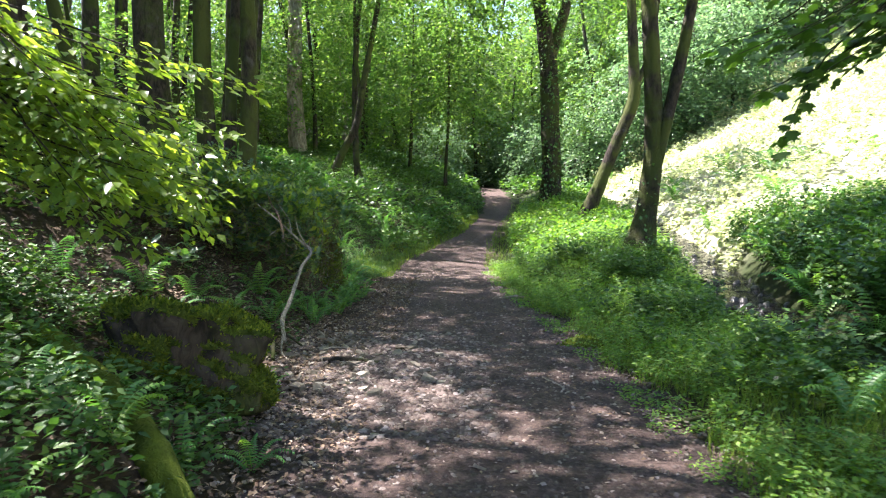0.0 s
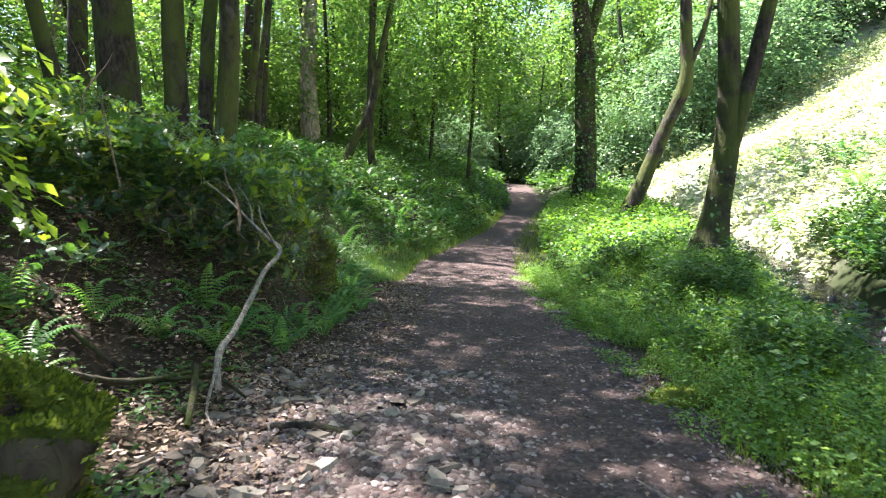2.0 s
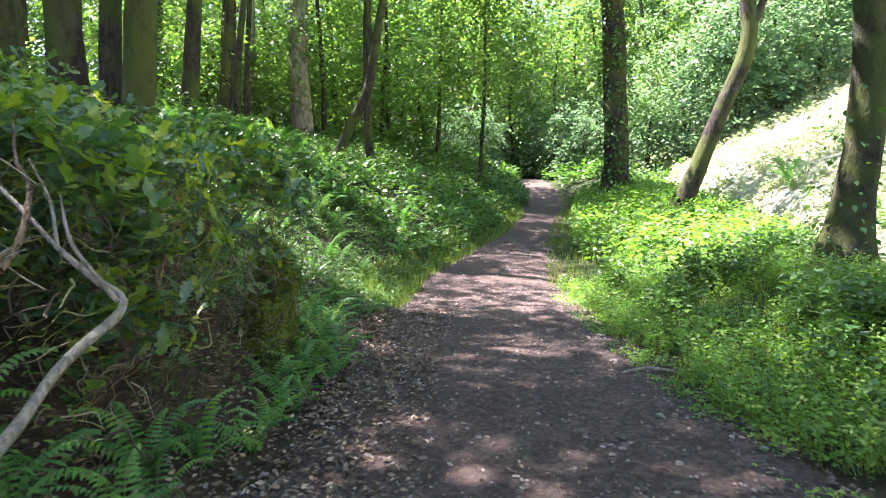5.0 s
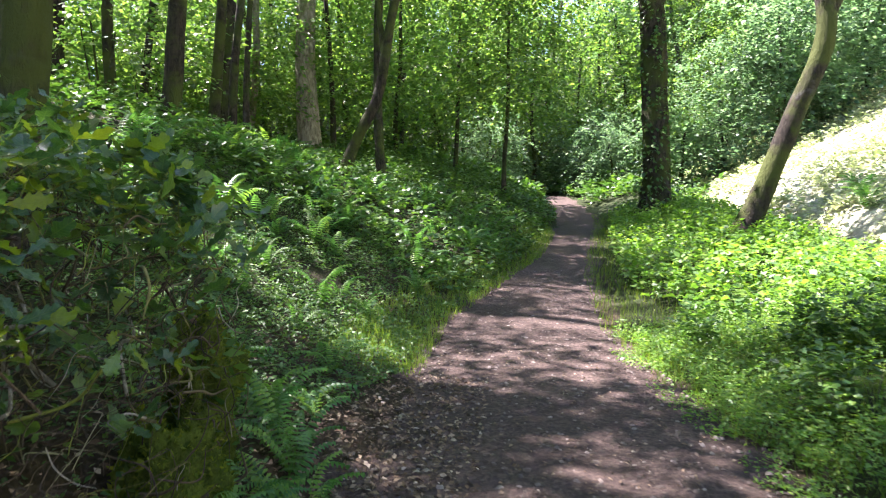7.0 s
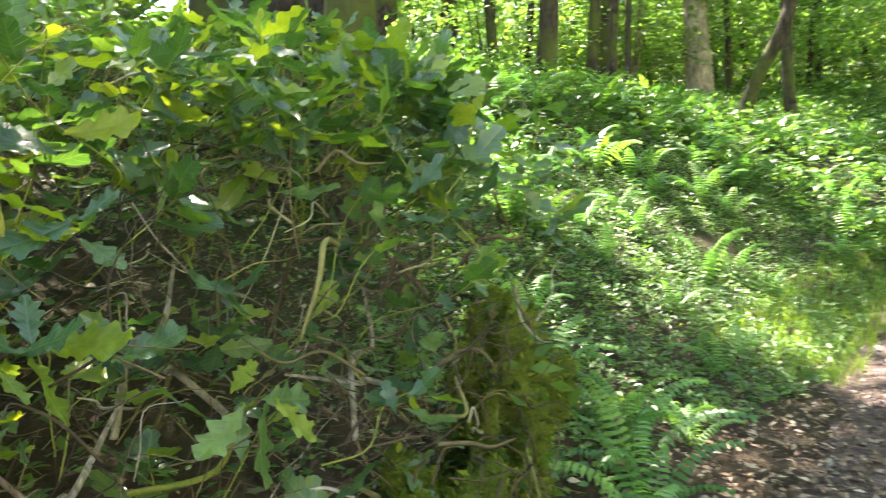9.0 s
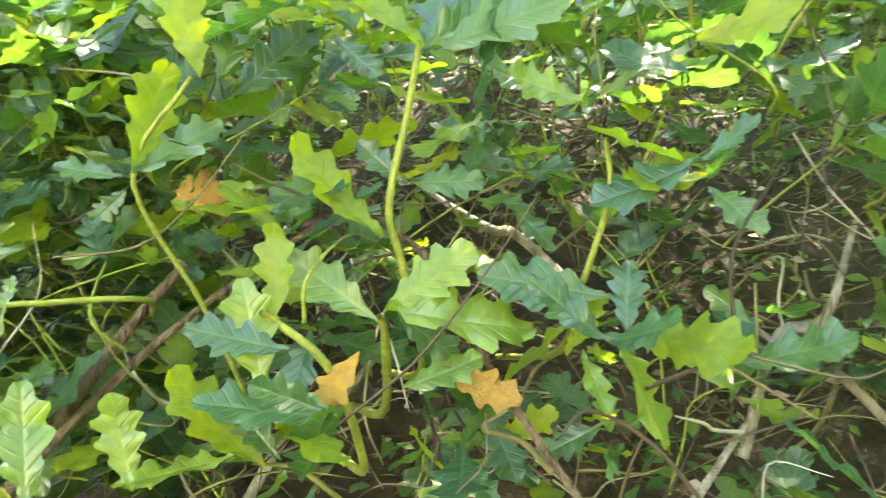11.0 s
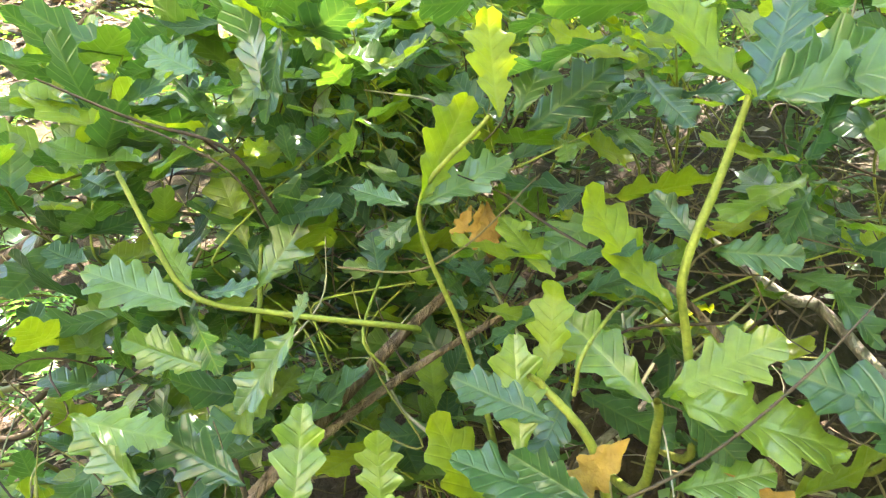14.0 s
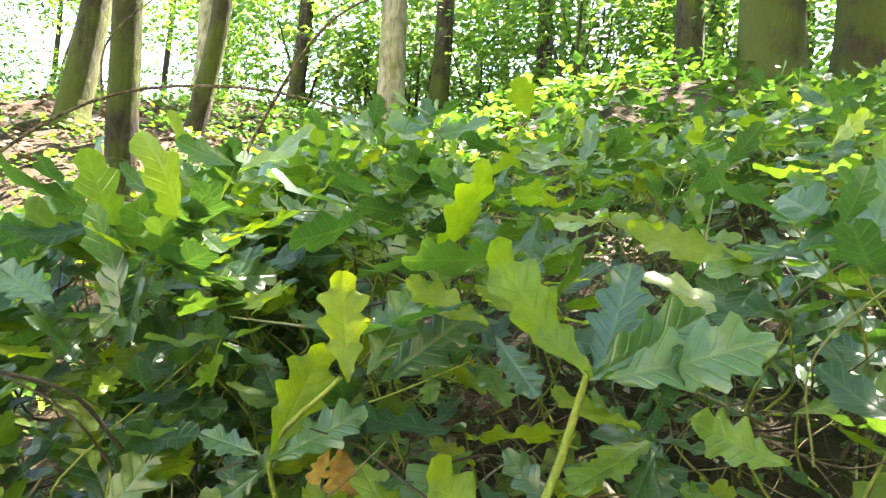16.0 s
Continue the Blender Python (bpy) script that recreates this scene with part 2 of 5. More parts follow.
def empty(name, x, y, z, label, category, group=""):
    e = new(name)
    e.empty_display_size = 0.2
    e.location = (x, y, z)
    return tagged(e, label, category, group)


def frames_of(out, roll, up=None):
    """Turns whose y axis runs along out; roll about it in radians. (n, 3, 3), columns x, y, z."""
    y = out / np.linalg.norm(out, axis=1, keepdims=True)
    ref = np.tile([0.0, 0.0, 1.0], (len(y), 1))
    ref[np.abs(y[:, 2]) > 0.97] = (1, 0, 0)
    x = np.cross(y, ref)
    x /= np.linalg.norm(x, axis=1, keepdims=True)
    z = np.cross(x, y)
    c, s = np.cos(roll)[:, None], np.sin(roll)[:, None]
    x2, z2 = x * c - z * s, x * s + z * c
    return np.stack([x2, y, z2], axis=2)


def scatter(name, tv, tf, P, R, S, smooth=False):
    """Many copies of a small template joined into one mesh."""
    tv, tf = np.asarray(tv, float), np.asarray(tf, int)
    S = np.asarray(S, float)
    if S.ndim == 1:
        S = np.repeat(S[:, None], 3, 1)
    V = np.einsum("nij,nkj->nki", R, tv[None] * S[:, None, :]) + P[:, None, :]
    F = tf[None] + (np.arange(len(P)) * len(tv))[:, None, None]
    return mesh_np(name, V.reshape(-1, 3), F.reshape(-1, tf.shape[1]), smooth)


def tube(points, radii, sides=8, wobble=0.0, seed=0):
    """Arrays of a tapered tube along smooth points."""
    P = np.asarray(points, float)
    t = np.linspace(0, 1, len(P))
    n = max(4, (len(P) - 1) * 5)
    tt = np.linspace(0, 1, n)
    C = smooth_curve(P, n)
    rad = np.interp(tt, t, radii)
    D = np.gradient(C, axis=0)
    Dn = D / np.linalg.norm(D, axis=1, keepdims=True)
    ref = np.eye(3)[np.argmin(np.abs(Dn).max(axis=0))]
    x = np.cross(Dn, ref)
    x /= np.linalg.norm(x, axis=1, keepdims=True)
    R = np.stack([x, Dn, np.cross(x, Dn)], axis=2)
    a = np.linspace(0, 2 * np.pi, sides, endpoint=False)
    g = np.random.default_rng(seed)
    lump = 1 + wobble * g.normal(0, 1, (n, sides))
    ring = (np.cos(a)[None, :, None] * R[:, None, :, 0] + np.sin(a)[None, :, None] * R[:, None, :, 2]) * (rad[:, None] * lump)[:, :, None]
    V = (C[:, None, :] + ring).reshape(-1, 3)
    i, j = np.meshgrid(np.arange(n - 1), np.arange(sides), indexing="ij")
    j2 = (j + 1) % sides
    F = np.stack([i * sides + j, i * sides + j2, (i + 1) * sides + j2, (i + 1) * sides + j], -1).reshape(-1, 4)
    return V, F


def smooth_curve(P, n):
    """n points of a Catmull-Rom curve through P."""
    P = np.asarray(P, float)
    Q = np.vstack([2 * P[0] - P[1], P, 2 * P[-1] - P[-2]])
    out = []
    for s in np.linspace(0, len(P) - 1 - 1e-6, n):
        i = int(s)
        u = s - i
        a, b, c, d = Q[i:i + 4]
        out.append(0.5 * (2 * b + (c - a) * u + (2 * a - 5 * b + 4 * c - d) * u ** 2 + (3 * b - a - 3 * c + d) * u ** 3))
    return np.array(out)


def join(pieces):
    V, F, o = [], [], 0
    for v, f in pieces:
        V.append(v)
        F.append(f + o)
        o += len(v)
    return np.vstack(V), np.vstack(F)


# ---------------------------------------------------------------- the lie of the land
def smoothstep(a, b, x):
    t = np.clip((x - a) / (b - a), 0, 1)
    return t * t * (3 - 2 * t)


def path_mid(y):
    return np.interp(y, [-40, 0, 6, 12, 17.5, 20.8, 23.7, 31.6, 42, 60, 90], [0.6, 0.35, 0.25, 0.0, 0.0, 0.65, 1.3, 2.75, 3.0, -1, -12])


def path_half(y):
    return np.interp(y, [-40, 0, 7, 12, 17.5, 21, 24, 60], [1.4, 1.4, 1.45, 1.3, 1.15, 0.8, 0.6, 0.65])


def path_z(y):
    return np.interp(y, [-100, 0, 17, 24, 30, 42, 60, 120], [-2, 0, 0, 0.73, 1.4, 2.8, 4.0, 7])


def stream_mid(y):
    return np.interp(y, [-60, 0, 8.6, 11.5, 16, 25, 40, 80], [3.6, 4.2, 4.7, 5.5, 6.2, 7.4, 8.2, 9])


def stream_z(y):
    return np.interp(y, [-60, 0, 8.6, 11.5, 16, 25, 40, 80], [-2.0, -0.5, -0.25, -0.1, 0.3, 1.3, 2.7, 5])


def lumps(x, y, f, seed=0.0):
    return (np.sin(x * f + 1.3 + seed) * np.cos(y * f * 1.1 + seed * 2) + 0.5 * np.sin(x * f * 2.3 + y * f * 1.7 + seed)
            + 0.3 * np.cos(x * f * 4.1 - y * f * 3.7 + seed)) / 1.8


def land(x, y):
    x, y = np.asarray(x, float), np.asarray(y, float)
    pz, pm, ph = path_z(y), path_mid(y), path_half(y)
    d = x - pm
    u = -d - ph
    left = np.interp(u, [0, 0.4, 1, 2, 3, 5.5, 10, 20, 40, 100, 400], [0, 0.06, 0.32, 0.95, 1.55, 3.0, 4.3, 6.6, 10.5, 22, 40])
    gentle = np.interp(u, [0, 0.4, 1, 2, 3, 5.5, 10, 20, 40, 100, 400], [0, 0.06, 0.28, 0.8, 1.2, 1.75, 2.5, 4.4, 9, 22, 40])
    left = left + (gentle - left) * smoothstep(18, 27, y)
    left = left + 0.45 * smoothstep(0, 0.55, u) * np.exp(-((y - 2.6) / 1.5) ** 2)
    left = left + 0.4 * smoothstep(0.25, 0.9, u) * np.exp(-((y - 10.0) / 1.5) ** 2)
    left = left - 0.25 * smoothstep(0.2, 1.2, u) * np.exp(-((y - 6.8) / 1.1) ** 2)
    sm, sz = stream_mid(y), stream_z(y)
    s = (d - ph) / (sm - pm - ph)
    verge = pz + 0.55 * smoothstep(0, 0.55, s) * (0.12 + 0.88 * smoothstep(9.5, 13.5, y))
    mid = verge + (sz - 0.12 - verge) * smoothstep(0.62, 0.95, s)
    w = x - sm
    right = sz - 0.12 + np.interp(w, [0, 0.4, 0.9, 2, 5, 10, 20, 60, 400], [0, 0.04, 0.6, 1.2, 2.5, 5.0, 10.8, 29, 60])
    z = np.where(u > 0, pz + left, np.where(w > 0, right, np.where(s > 0, mid, pz)))
    z = z + 0.3 * np.clip(y - 50, 0, 120) * smoothstep(-30, 0, x + 20)
    off = np.clip(np.maximum(u, s * 2), 0, 1)
    return z + off * (0.07 * lumps(x, y, 1.7) + 0.03 * lumps(x, y, 5.1, 2.0)) + 0.012 * lumps(x, y, 2.9, 1.0)


def axis(lo, hi, step):
    core = np.arange(lo, hi, step)
    a = [lo - step * 1.25 ** k * 4 for k in range(1, 26)]
    b = [hi + step * 1.25 ** k * 4 for k in range(1, 26)]
    return np.array(sorted(a) + list(core) + b)


def build_ground():
    gx, gy = axis(-12, 12, 0.2), axis(-3, 40, 0.2)
    X, Y = np.meshgrid(gx, gy, indexing="ij")
    Z = land(X, Y)
    V = np.stack([X, Y, Z], -1).reshape(-1, 3)
    i, j = np.meshgrid(np.arange(len(gx) - 1), np.arange(len(gy) - 1), indexing="ij")
    n = len(gy)
    F = np.stack([i * n + j, (i + 1) * n + j, (i + 1) * n + j + 1, i * n + j + 1], -1).reshape(-1, 4)
    me = mesh_np("ground", V, F, True)
    d = X - path_mid(Y)
    green = np.where(d > 0, smoothstep(0, 0.5, d - path_half(Y)), 0.75 * smoothstep(0.7, 2.0, -d - path_half(Y)) * smoothstep(9, 12, Y))
    green = np.clip(np.maximum(green + 0.3 * lumps(X, Y, 2.2), 0.95 * smoothstep(20, 27, Y)), 0, 1)
    # Where the sun's glare is painted into the ground beyond the stream.
    slope_glare = smoothstep(4, 6, X - stream_mid(Y)) + smoothstep(-0.3, 0.8, X - stream_mid(Y)) * smoothstep(14, 17, Y)
    for key, val in (("green", green), ("slope_glare", np.clip(slope_glare * smoothstep(56, 48, Y), 0, 1))):
        at = me.attributes.new(key, "FLOAT", "POINT")
        at.data.foreach_set("value", val.astype(np.float32).ravel())
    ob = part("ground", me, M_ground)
    tagged(ob, "brown and green woodland soil rising into steep banks", "ground", kind="structure")


def build_path():
    ys = np.arange(-3.2, 47, 0.12)
    us = np.linspace(-1, 1, 25)
    Y, U = np.meshgrid(ys, us, indexing="ij")
    rag = 0.20 * lumps(Y * 1.0, U * 0 + 3, 1.9) + 0.09 * lumps(Y, U * 0 + 9, 7.3)
    X = path_mid(Y) + U * (path_half(Y) + 0.22 + rag * np.sign(U))
    Z = land(X, Y) + 0.03 * (1 - np.abs(U) ** 6) - 0.05 * np.abs(U) ** 8 + 0.008 * lumps(X, Y, 9)
    n = len(us)
    i, j = np.meshgrid(np.arange(len(ys) - 1), np.arange(n - 1), indexing="ij")
    F = np.stack([i * n + j, i * n + j + 1, (i + 1) * n + j + 1, (i + 1) * n + j], -1).reshape(-1, 4)
    ob = part("path", mesh_np("path", np.stack([X, Y, Z], -1).reshape(-1, 3), F, True), M_path)
    tagged(ob, "trodden reddish-brown earth footpath strewn with small stones", "path", kind="structure")
    return ob


def build_stream():
    ys = np.arange(-3, 60, 0.25)
    us = np.linspace(-1, 1, 9)
    Y, U = np.meshgrid(ys, us, indexing="ij")
    X = stream_mid(Y) + U * (0.5 + 0.25 * smoothstep(12, 16, Y)) + 0.15 * lumps(Y, Y * 0, 1.9)
    Z = stream_z(Y) + 0.015 * lumps(X, Y, 6)
    n = len(us)
    i, j = np.meshgrid(np.arange(len(ys) - 1), np.arange(n - 1), indexing="ij")
    F = np.stack([i * n + j, i * n + j + 1, (i + 1) * n + j + 1, (i + 1) * n + j], -1).reshape(-1, 4)
    ob = part("stream", mesh_np("stream", np.stack([X, Y, Z], -1).reshape(-1, 3), F, True), M_water)
    tagged(ob, "shallow rippling woodland stream with glittering surface", "stream", kind="structure")


def build_stream_stones():
    """Wet dark cobbles standing out of the shallow water."""
    g = np.random.default_rng(19)
    n = 70
    y = g.uniform(3, 22, n)
    x = stream_mid(y) + g.uniform(-0.75, 0.75, n)
    TV = [(-0.5, -0.3, -0.2), (0.1, -0.5, -0.2), (0.55, 0.1, -0.2), (0, 0.5, -0.2), (-0.5, 0.3, -0.2), (-0.3, -0.15, 0.22), (0.1, -0.25, 0.28), (0.3, 0.1, 0.2), (0, 0.28, 0.25), (-0.25, 0.15, 0.24), (0.0, 0.0, 0.32)]
    TF = [(k, (k + 1) % 5, 5 + (k + 1) % 5, 5 + k) for k in range(5)] + [(5, 6, 7, 10), (10, 7, 8, 9)]
    a = g.uniform(0, 6.28, n)
    R = frames_of(np.stack([np.cos(a), np.sin(a), 0 * a], 1), 0 * a)
    me = scatter("stones", TV, TF, np.stack([x, y, stream_z(y) + 0.0 * x], 1), R, g.uniform(0.06, 0.22, n), True)
    tagged(part("stream_stones", me, M_wet), "wet dark cobbles in the shallow stream", "stones", kind="stuff")


build_ground()
path_ob = build_path()
build_stream()
build_stream_stones()

# ---------------------------------------------------------------- trees
LEAF_V = [(0, 0, 0), (0.36, 0.42, 0.06), (0, 1, -0.05), (-0.36, 0.42, 0.06)]
LEAF_F = [(0, 1, 2, 3)]


def spray_cloud(name, mat, n_sprays, per, radius, length, leaf, seed, droop=0.25):
    """A crown: leaf sprays spread through a lumpy flattened ball round the origin."""
    g = np.random.default_rng(seed)
    q = g.normal(0, 1, (n_sprays, 3))
    q /= np.linalg.norm(q, axis=1, keepdims=True)
    r = g.uniform(0.25, 1, n_sprays) ** 0.5
    lump = 1 + 0.35 * np.sin(q[:, 0] * 4 + seed) * np.cos(q[:, 1] * 5 + seed)
    C = q * (r * lump)[:, None] * np.array(radius)
    out = q * [1, 1, 0.35] + g.normal(0, 0.35, (n_sprays, 3))
    out[:, 2] -= droop
    out /= np.linalg.norm(out, axis=1, keepdims=True)
    t = g.uniform(0, 1, (n_sprays, per))
    side = np.cross(out, [0, 0, 1.0])
    side /= np.linalg.norm(side, axis=1, keepdims=True)
    sgn = g.choice([-1, 1], (n_sprays, per))
    ln = length * g.uniform(0.6, 1.3, n_sprays)
    P = (C[:, None] + out[:, None] * (t * ln[:, None])[..., None]
         + side[:, None] * (sgn * g.uniform(0.0, 0.35, (n_sprays, per)) * ln[:, None] * (1 - 0.6 * t))[..., None]
         + g.normal(0, 0.07, (n_sprays, per, 3)))
    P[..., 2] -= 0.35 * ln[:, None] * t ** 2
    D = out[:, None] * 0.7 + side[:, None] * sgn[..., None] * 0.8 + g.normal(0, 0.25, (n_sprays, per, 3))
    P, D = P.reshape(-1, 3), D.reshape(-1, 3)
    R = frames_of(D, g.normal(0, 0.45, len(P)))
    me = scatter(name, LEAF_V, LEAF_F, P, R, leaf * g.uniform(0.6, 1.25, len(P)))
    me.materials.append(mat)
    return me


CROWNS = [spray_cloud("crown", M_canopy, 72, 44, (3.5, 3.5, 2.4), 1.7, 0.20, 11 + k) for k in range(3)]
HAZY_CROWNS = [spray_cloud("crown", M_hazy, 110, 22, (2.1, 2.1, 2.2), 1.2, 0.19, 71 + k, 0.4) for k in range(2)]
LOW_CROWNS = [spray_cloud("crown", M_light, 100, 20, (2.0, 2.0, 2.2), 1.2, 0.175, 31 + k, 0.5) for k in range(2)]


def tree(name, label, x, y, stems, mat, crowns, seed=0, category="tree", group="", sides=10, flare=1.6):
    """stems: lists of (dx, dy, height, radius) from the base; crowns: (dx, dy, height, scale, low)."""
    z0 = float(land(x, y)) - 0.12
    root = empty(name, x, y, z0, label, category, group)
    for k, st in enumerate(stems):
        pts = [(a, b, c) for a, b, c, r in st]
        rad = [r for a, b, c, r in st]
        if k == 0 and pts[0][2] == 0:
            a, b, c, r = st[0]
            na, nb, nc, nr = st[1]
            pts.insert(1, (a + (na - a) * 0.35 / nc, b + (nb - b) * 0.35 / nc, 0.35))
            rad = [r * flare, r * 1.08] + rad[1:]
        V, F = tube(pts, rad, sides if k == 0 else max(6, sides - 2), 0.035, seed + k)
        if k == 0:
            trunk = part("trunk", mesh_np("trunk", V, F, True), mat, root)
        else:
            part("limb", mesh_np("limb", V, F, True), mat, trunk)
    g = np.random.default_rng(seed + 99)
    for dx, dy, h, s, low in crowns:
        me = (LOW_CROWNS if low else CROWNS)[g.integers(0, 2 if low else 3)]
        c = part("crown", me, None, root)
        c.location = (dx, dy, h)
        c.scale = (s, s, s)
        c.rotation_euler = (0, 0, g.uniform(0, 6.28))
    return root


def straight(h, r, lean=(0, 0), seed=0):
    g = np.random.default_rng(seed)
    return [(0, 0, 0, r)] + [(lean[0] * f + g.normal(0, 0.09), lean[1] * f + g.normal(0, 0.09), h * f, r * (1 - 0.55 * f)) for f in (0.2, 0.45, 0.7, 1)]


# beside the stream: twin-stemmed dark tree
tree("stream_tree", "dark mossy tree forking into two stems beside the stream", 4.0, 13.7,
     [[(0, 0, 0, 0.33), (0.20, 0.1, 1.0, 0.23), (0.34, 0.1, 2.4, 0.20), (0.24, 0.1, 4.6, 0.17), (0.0, 0.2, 9.0, 0.12)],
      [(0.30, 0.1, 1.7, 0.15), (0.58, 0.0, 3.0, 0.13), (0.95, 0, 4.8, 0.12), (1.5, -0.2, 8.5, 0.08)]],
     # The last two crowns, out of view, are added to shade the far bank.
     M_bark_moss, [(-0.5, 0.5, 11.0, 0.8, False), (-1.4, 2.6, 9.5, 0.7, False), (-1.4, -1.6, 9.8, 0.9, False), (-0.4, -2.6, 9.6, 0.85, False)], 1)
tree("leaning_tree", "leaning mossy tree on the grassy verge", 4.57, 22.0,
     [[(0, 0, 0, 0.27), (0.5, 0, 1.2, 0.22), (1.12, 0, 2.8, 0.20), (1.66, 0, 4.2, 0.20), (1.66, 0.1, 5.6, 0.18), (1.5, 0.2, 9, 0.12)],
      [(1.66, 0, 4.4, 0.11), (2.2, 0.1, 5.8, 0.08), (2.6, 0.3, 8.0, 0.05)]],
     M_bark_moss, [(0.6, 0.8, 10.5, 0.7, False)], 2)
tree("path_tree", "ivy-clad dark upright tree beside the path", 4.6, 28.9,
     [[(0, 0, 0, 0.5), (0.1, 0, 1.5, 0.42), (0, 0, 4, 0.40), (-0.1, 0, 6.5, 0.38), (-0.6, 0, 9.5, 0.28), (-1.0, 0, 13, 0.2)],
      [(0.0, 0, 6.5, 0.26), (0.7, 0, 9, 0.2), (1.1, 0, 13, 0.14)]],
     M_bark, [(0, 0, 13, 1.2, False), (1.5, 1, 9.5, 0.8, False), (-2, -1, 10.5, 0.8, False), (0.9, 0.4, 4.0, 0.5, True), (1.3, -0.3, 5.6, 0.5, True)], 3)
def ivy_on(root, height, radius, n, leaf, seed):
    """Ivy leaves clinging round a trunk, thicker low down."""
    g = np.random.default_rng(seed)
    h = height * g.random(n) ** 1.4
    a = g.uniform(0, 2 * np.pi, n)
    r = radius * (1.15 - 0.3 * h / height) + g.exponential(0.09, n)
    P = np.stack([np.cos(a) * r, np.sin(a) * r, h + 0.1], 1)
    D = np.stack([np.cos(a) * 0.6, np.sin(a) * 0.6, g.normal(-0.5, 0.4, n)], 1)
    me = scatter("ivy", LEAF_V, LEAF_F, P, frames_of(D, g.normal(0, 0.5, n)), leaf * g.uniform(0.6, 1.3, n))
    tagged(part("ivy", me, M_herb, next(c for c in root.children if c.name.startswith("trunk")), "dark green climbing ivy"), kind="stuff")


ivy_on(bpy.data.objects["path_tree"], 9.0, 0.42, 1500, 0.15, 44)
ivy_on(bpy.data.objects["stream_tree"], 2.2, 0.30, 160, 0.09, 45)
tree("pale_tree", "tall straight pale grey beech on the bank", -7.1, 33.0, [straight(17, 0.43, (-0.6, 0), 4)], M_bark_pale,
     [(0, 0, 16, 1.3, False), (2.5, -1, 12, 0.9, False), (-2.5, 1, 11, 0.9, False)], 4)
tree("crooked_tree", "slender crooked mossy tree on the bank", -4.1, 24.5,
     [[(0, 0, 0, 0.17), (0.35, 0, 1.0, 0.14), (0.95, 0, 2.2, 0.13), (1.2, 0, 3.6, 0.12), (1.5, 0.1, 5.2, 0.1), (2.1, 0.2, 8.5, 0.07)],
      [(1.1, 0, 3.2, 0.08), (0.9, 0.1, 5.0, 0.06), (0.9, 0.2, 7.5, 0.04)]],
     M_bark_moss, [(2, 0, 8.5, 0.7, False), (0.8, -0.4, 7, 0.6, True)], 5)
tree("forked_tree", "thin dark tree beside the crooked one", -3.2, 26.0,
     [[(0, 0, 0, 0.17), (-0.15, 0, 1.0, 0.13), (-0.2, 0, 3.0, 0.12), (-0.1, 0, 6, 0.1), (0.4, 0, 10, 0.06)]],
     M_bark, [(0.3, 0, 10, 0.8, False), (0.4, 0.3, 6.8, 0.7, True)], 6)
for _k, (_x, _y, _r, _h, _l, _c) in enumerate([(-5.5, 13.1, 0.32, 15, (-0.3, 0), (-0.55, 2.0)), (-4.32, 12.57, 0.19, 13, (-0.3, 0), (-2.33, 2.6)), (-4.08, 12.75, 0.12, 12, (0.3, 0.2), (-1.0, 2.0)),
                                               (-7.0, 21.5, 0.20, 14, (0.9, 0), (0, 0)), (-9.0, 29.0, 0.3, 14, (0.8, 0), (0, 0)), (-6.9, 10.7, 0.25, 13, (-0.6, 0.3), (-0.3, 2.0)),
                                               (-7.4, 11.5, 0.30, 14, (-0.2, 0.5), (-1.3, 0.6)), (-11.0, 10.3, 0.2, 13, (0, 0), (0, 0)), (-11.5, 22, 0.3, 14, (0, 0), (0, 0)),
                                               (-3.73, 12.44, 0.17, 13, (0.3, 0.1), (-2.5, 3.0))]):
    tree("woodland_tree", "tall dark-barked woodland tree on the steep bank", _x, _y, [straight(_h, _r, _l, 40 + _k)], M_bark_moss if _k in (1, 3, 5, 6, 9) else M_bark,
         # Crowns out of view, some added, offset and sized to shade path and thicket.
         [(-2.0, 2.9, _h + 1.0, 0.4, False)] * (_k == 6) + [(-2.6, 3.2, _h - 0.5, 1.05, False)] * (_k == 0) + [(-1.5, 3.9, _h + 1.5, 0.9, False)] * (_k == 9) + [(_l[0] + _c[0], _l[1] + _c[1], _h, (1.0, 0.9, 0.3, 0.3, 0.5, 0.75, 0.5, 0.5, 0.5, 0.4)[_k], False)], 60 + _k, group="trees on the bank")

for _k, (_x, _y, _r, _h, _lean) in enumerate([(-7.0, 23.6, 0.14, 13, 1.1), (-7.47, 26.1, 0.13, 13, 0.9), (-7.9, 28.4, 0.11, 12, 0.5)]):
    tree("woodland_tree", "thin leaning woodland tree on the bank", _x, _y, [straight(_h, _r, (_lean, 0), 50 + _k)], M_bark if _k else M_bark_moss, [(_lean, 0, _h, 0.4, False)], 75 + _k, group="trees on the bank")

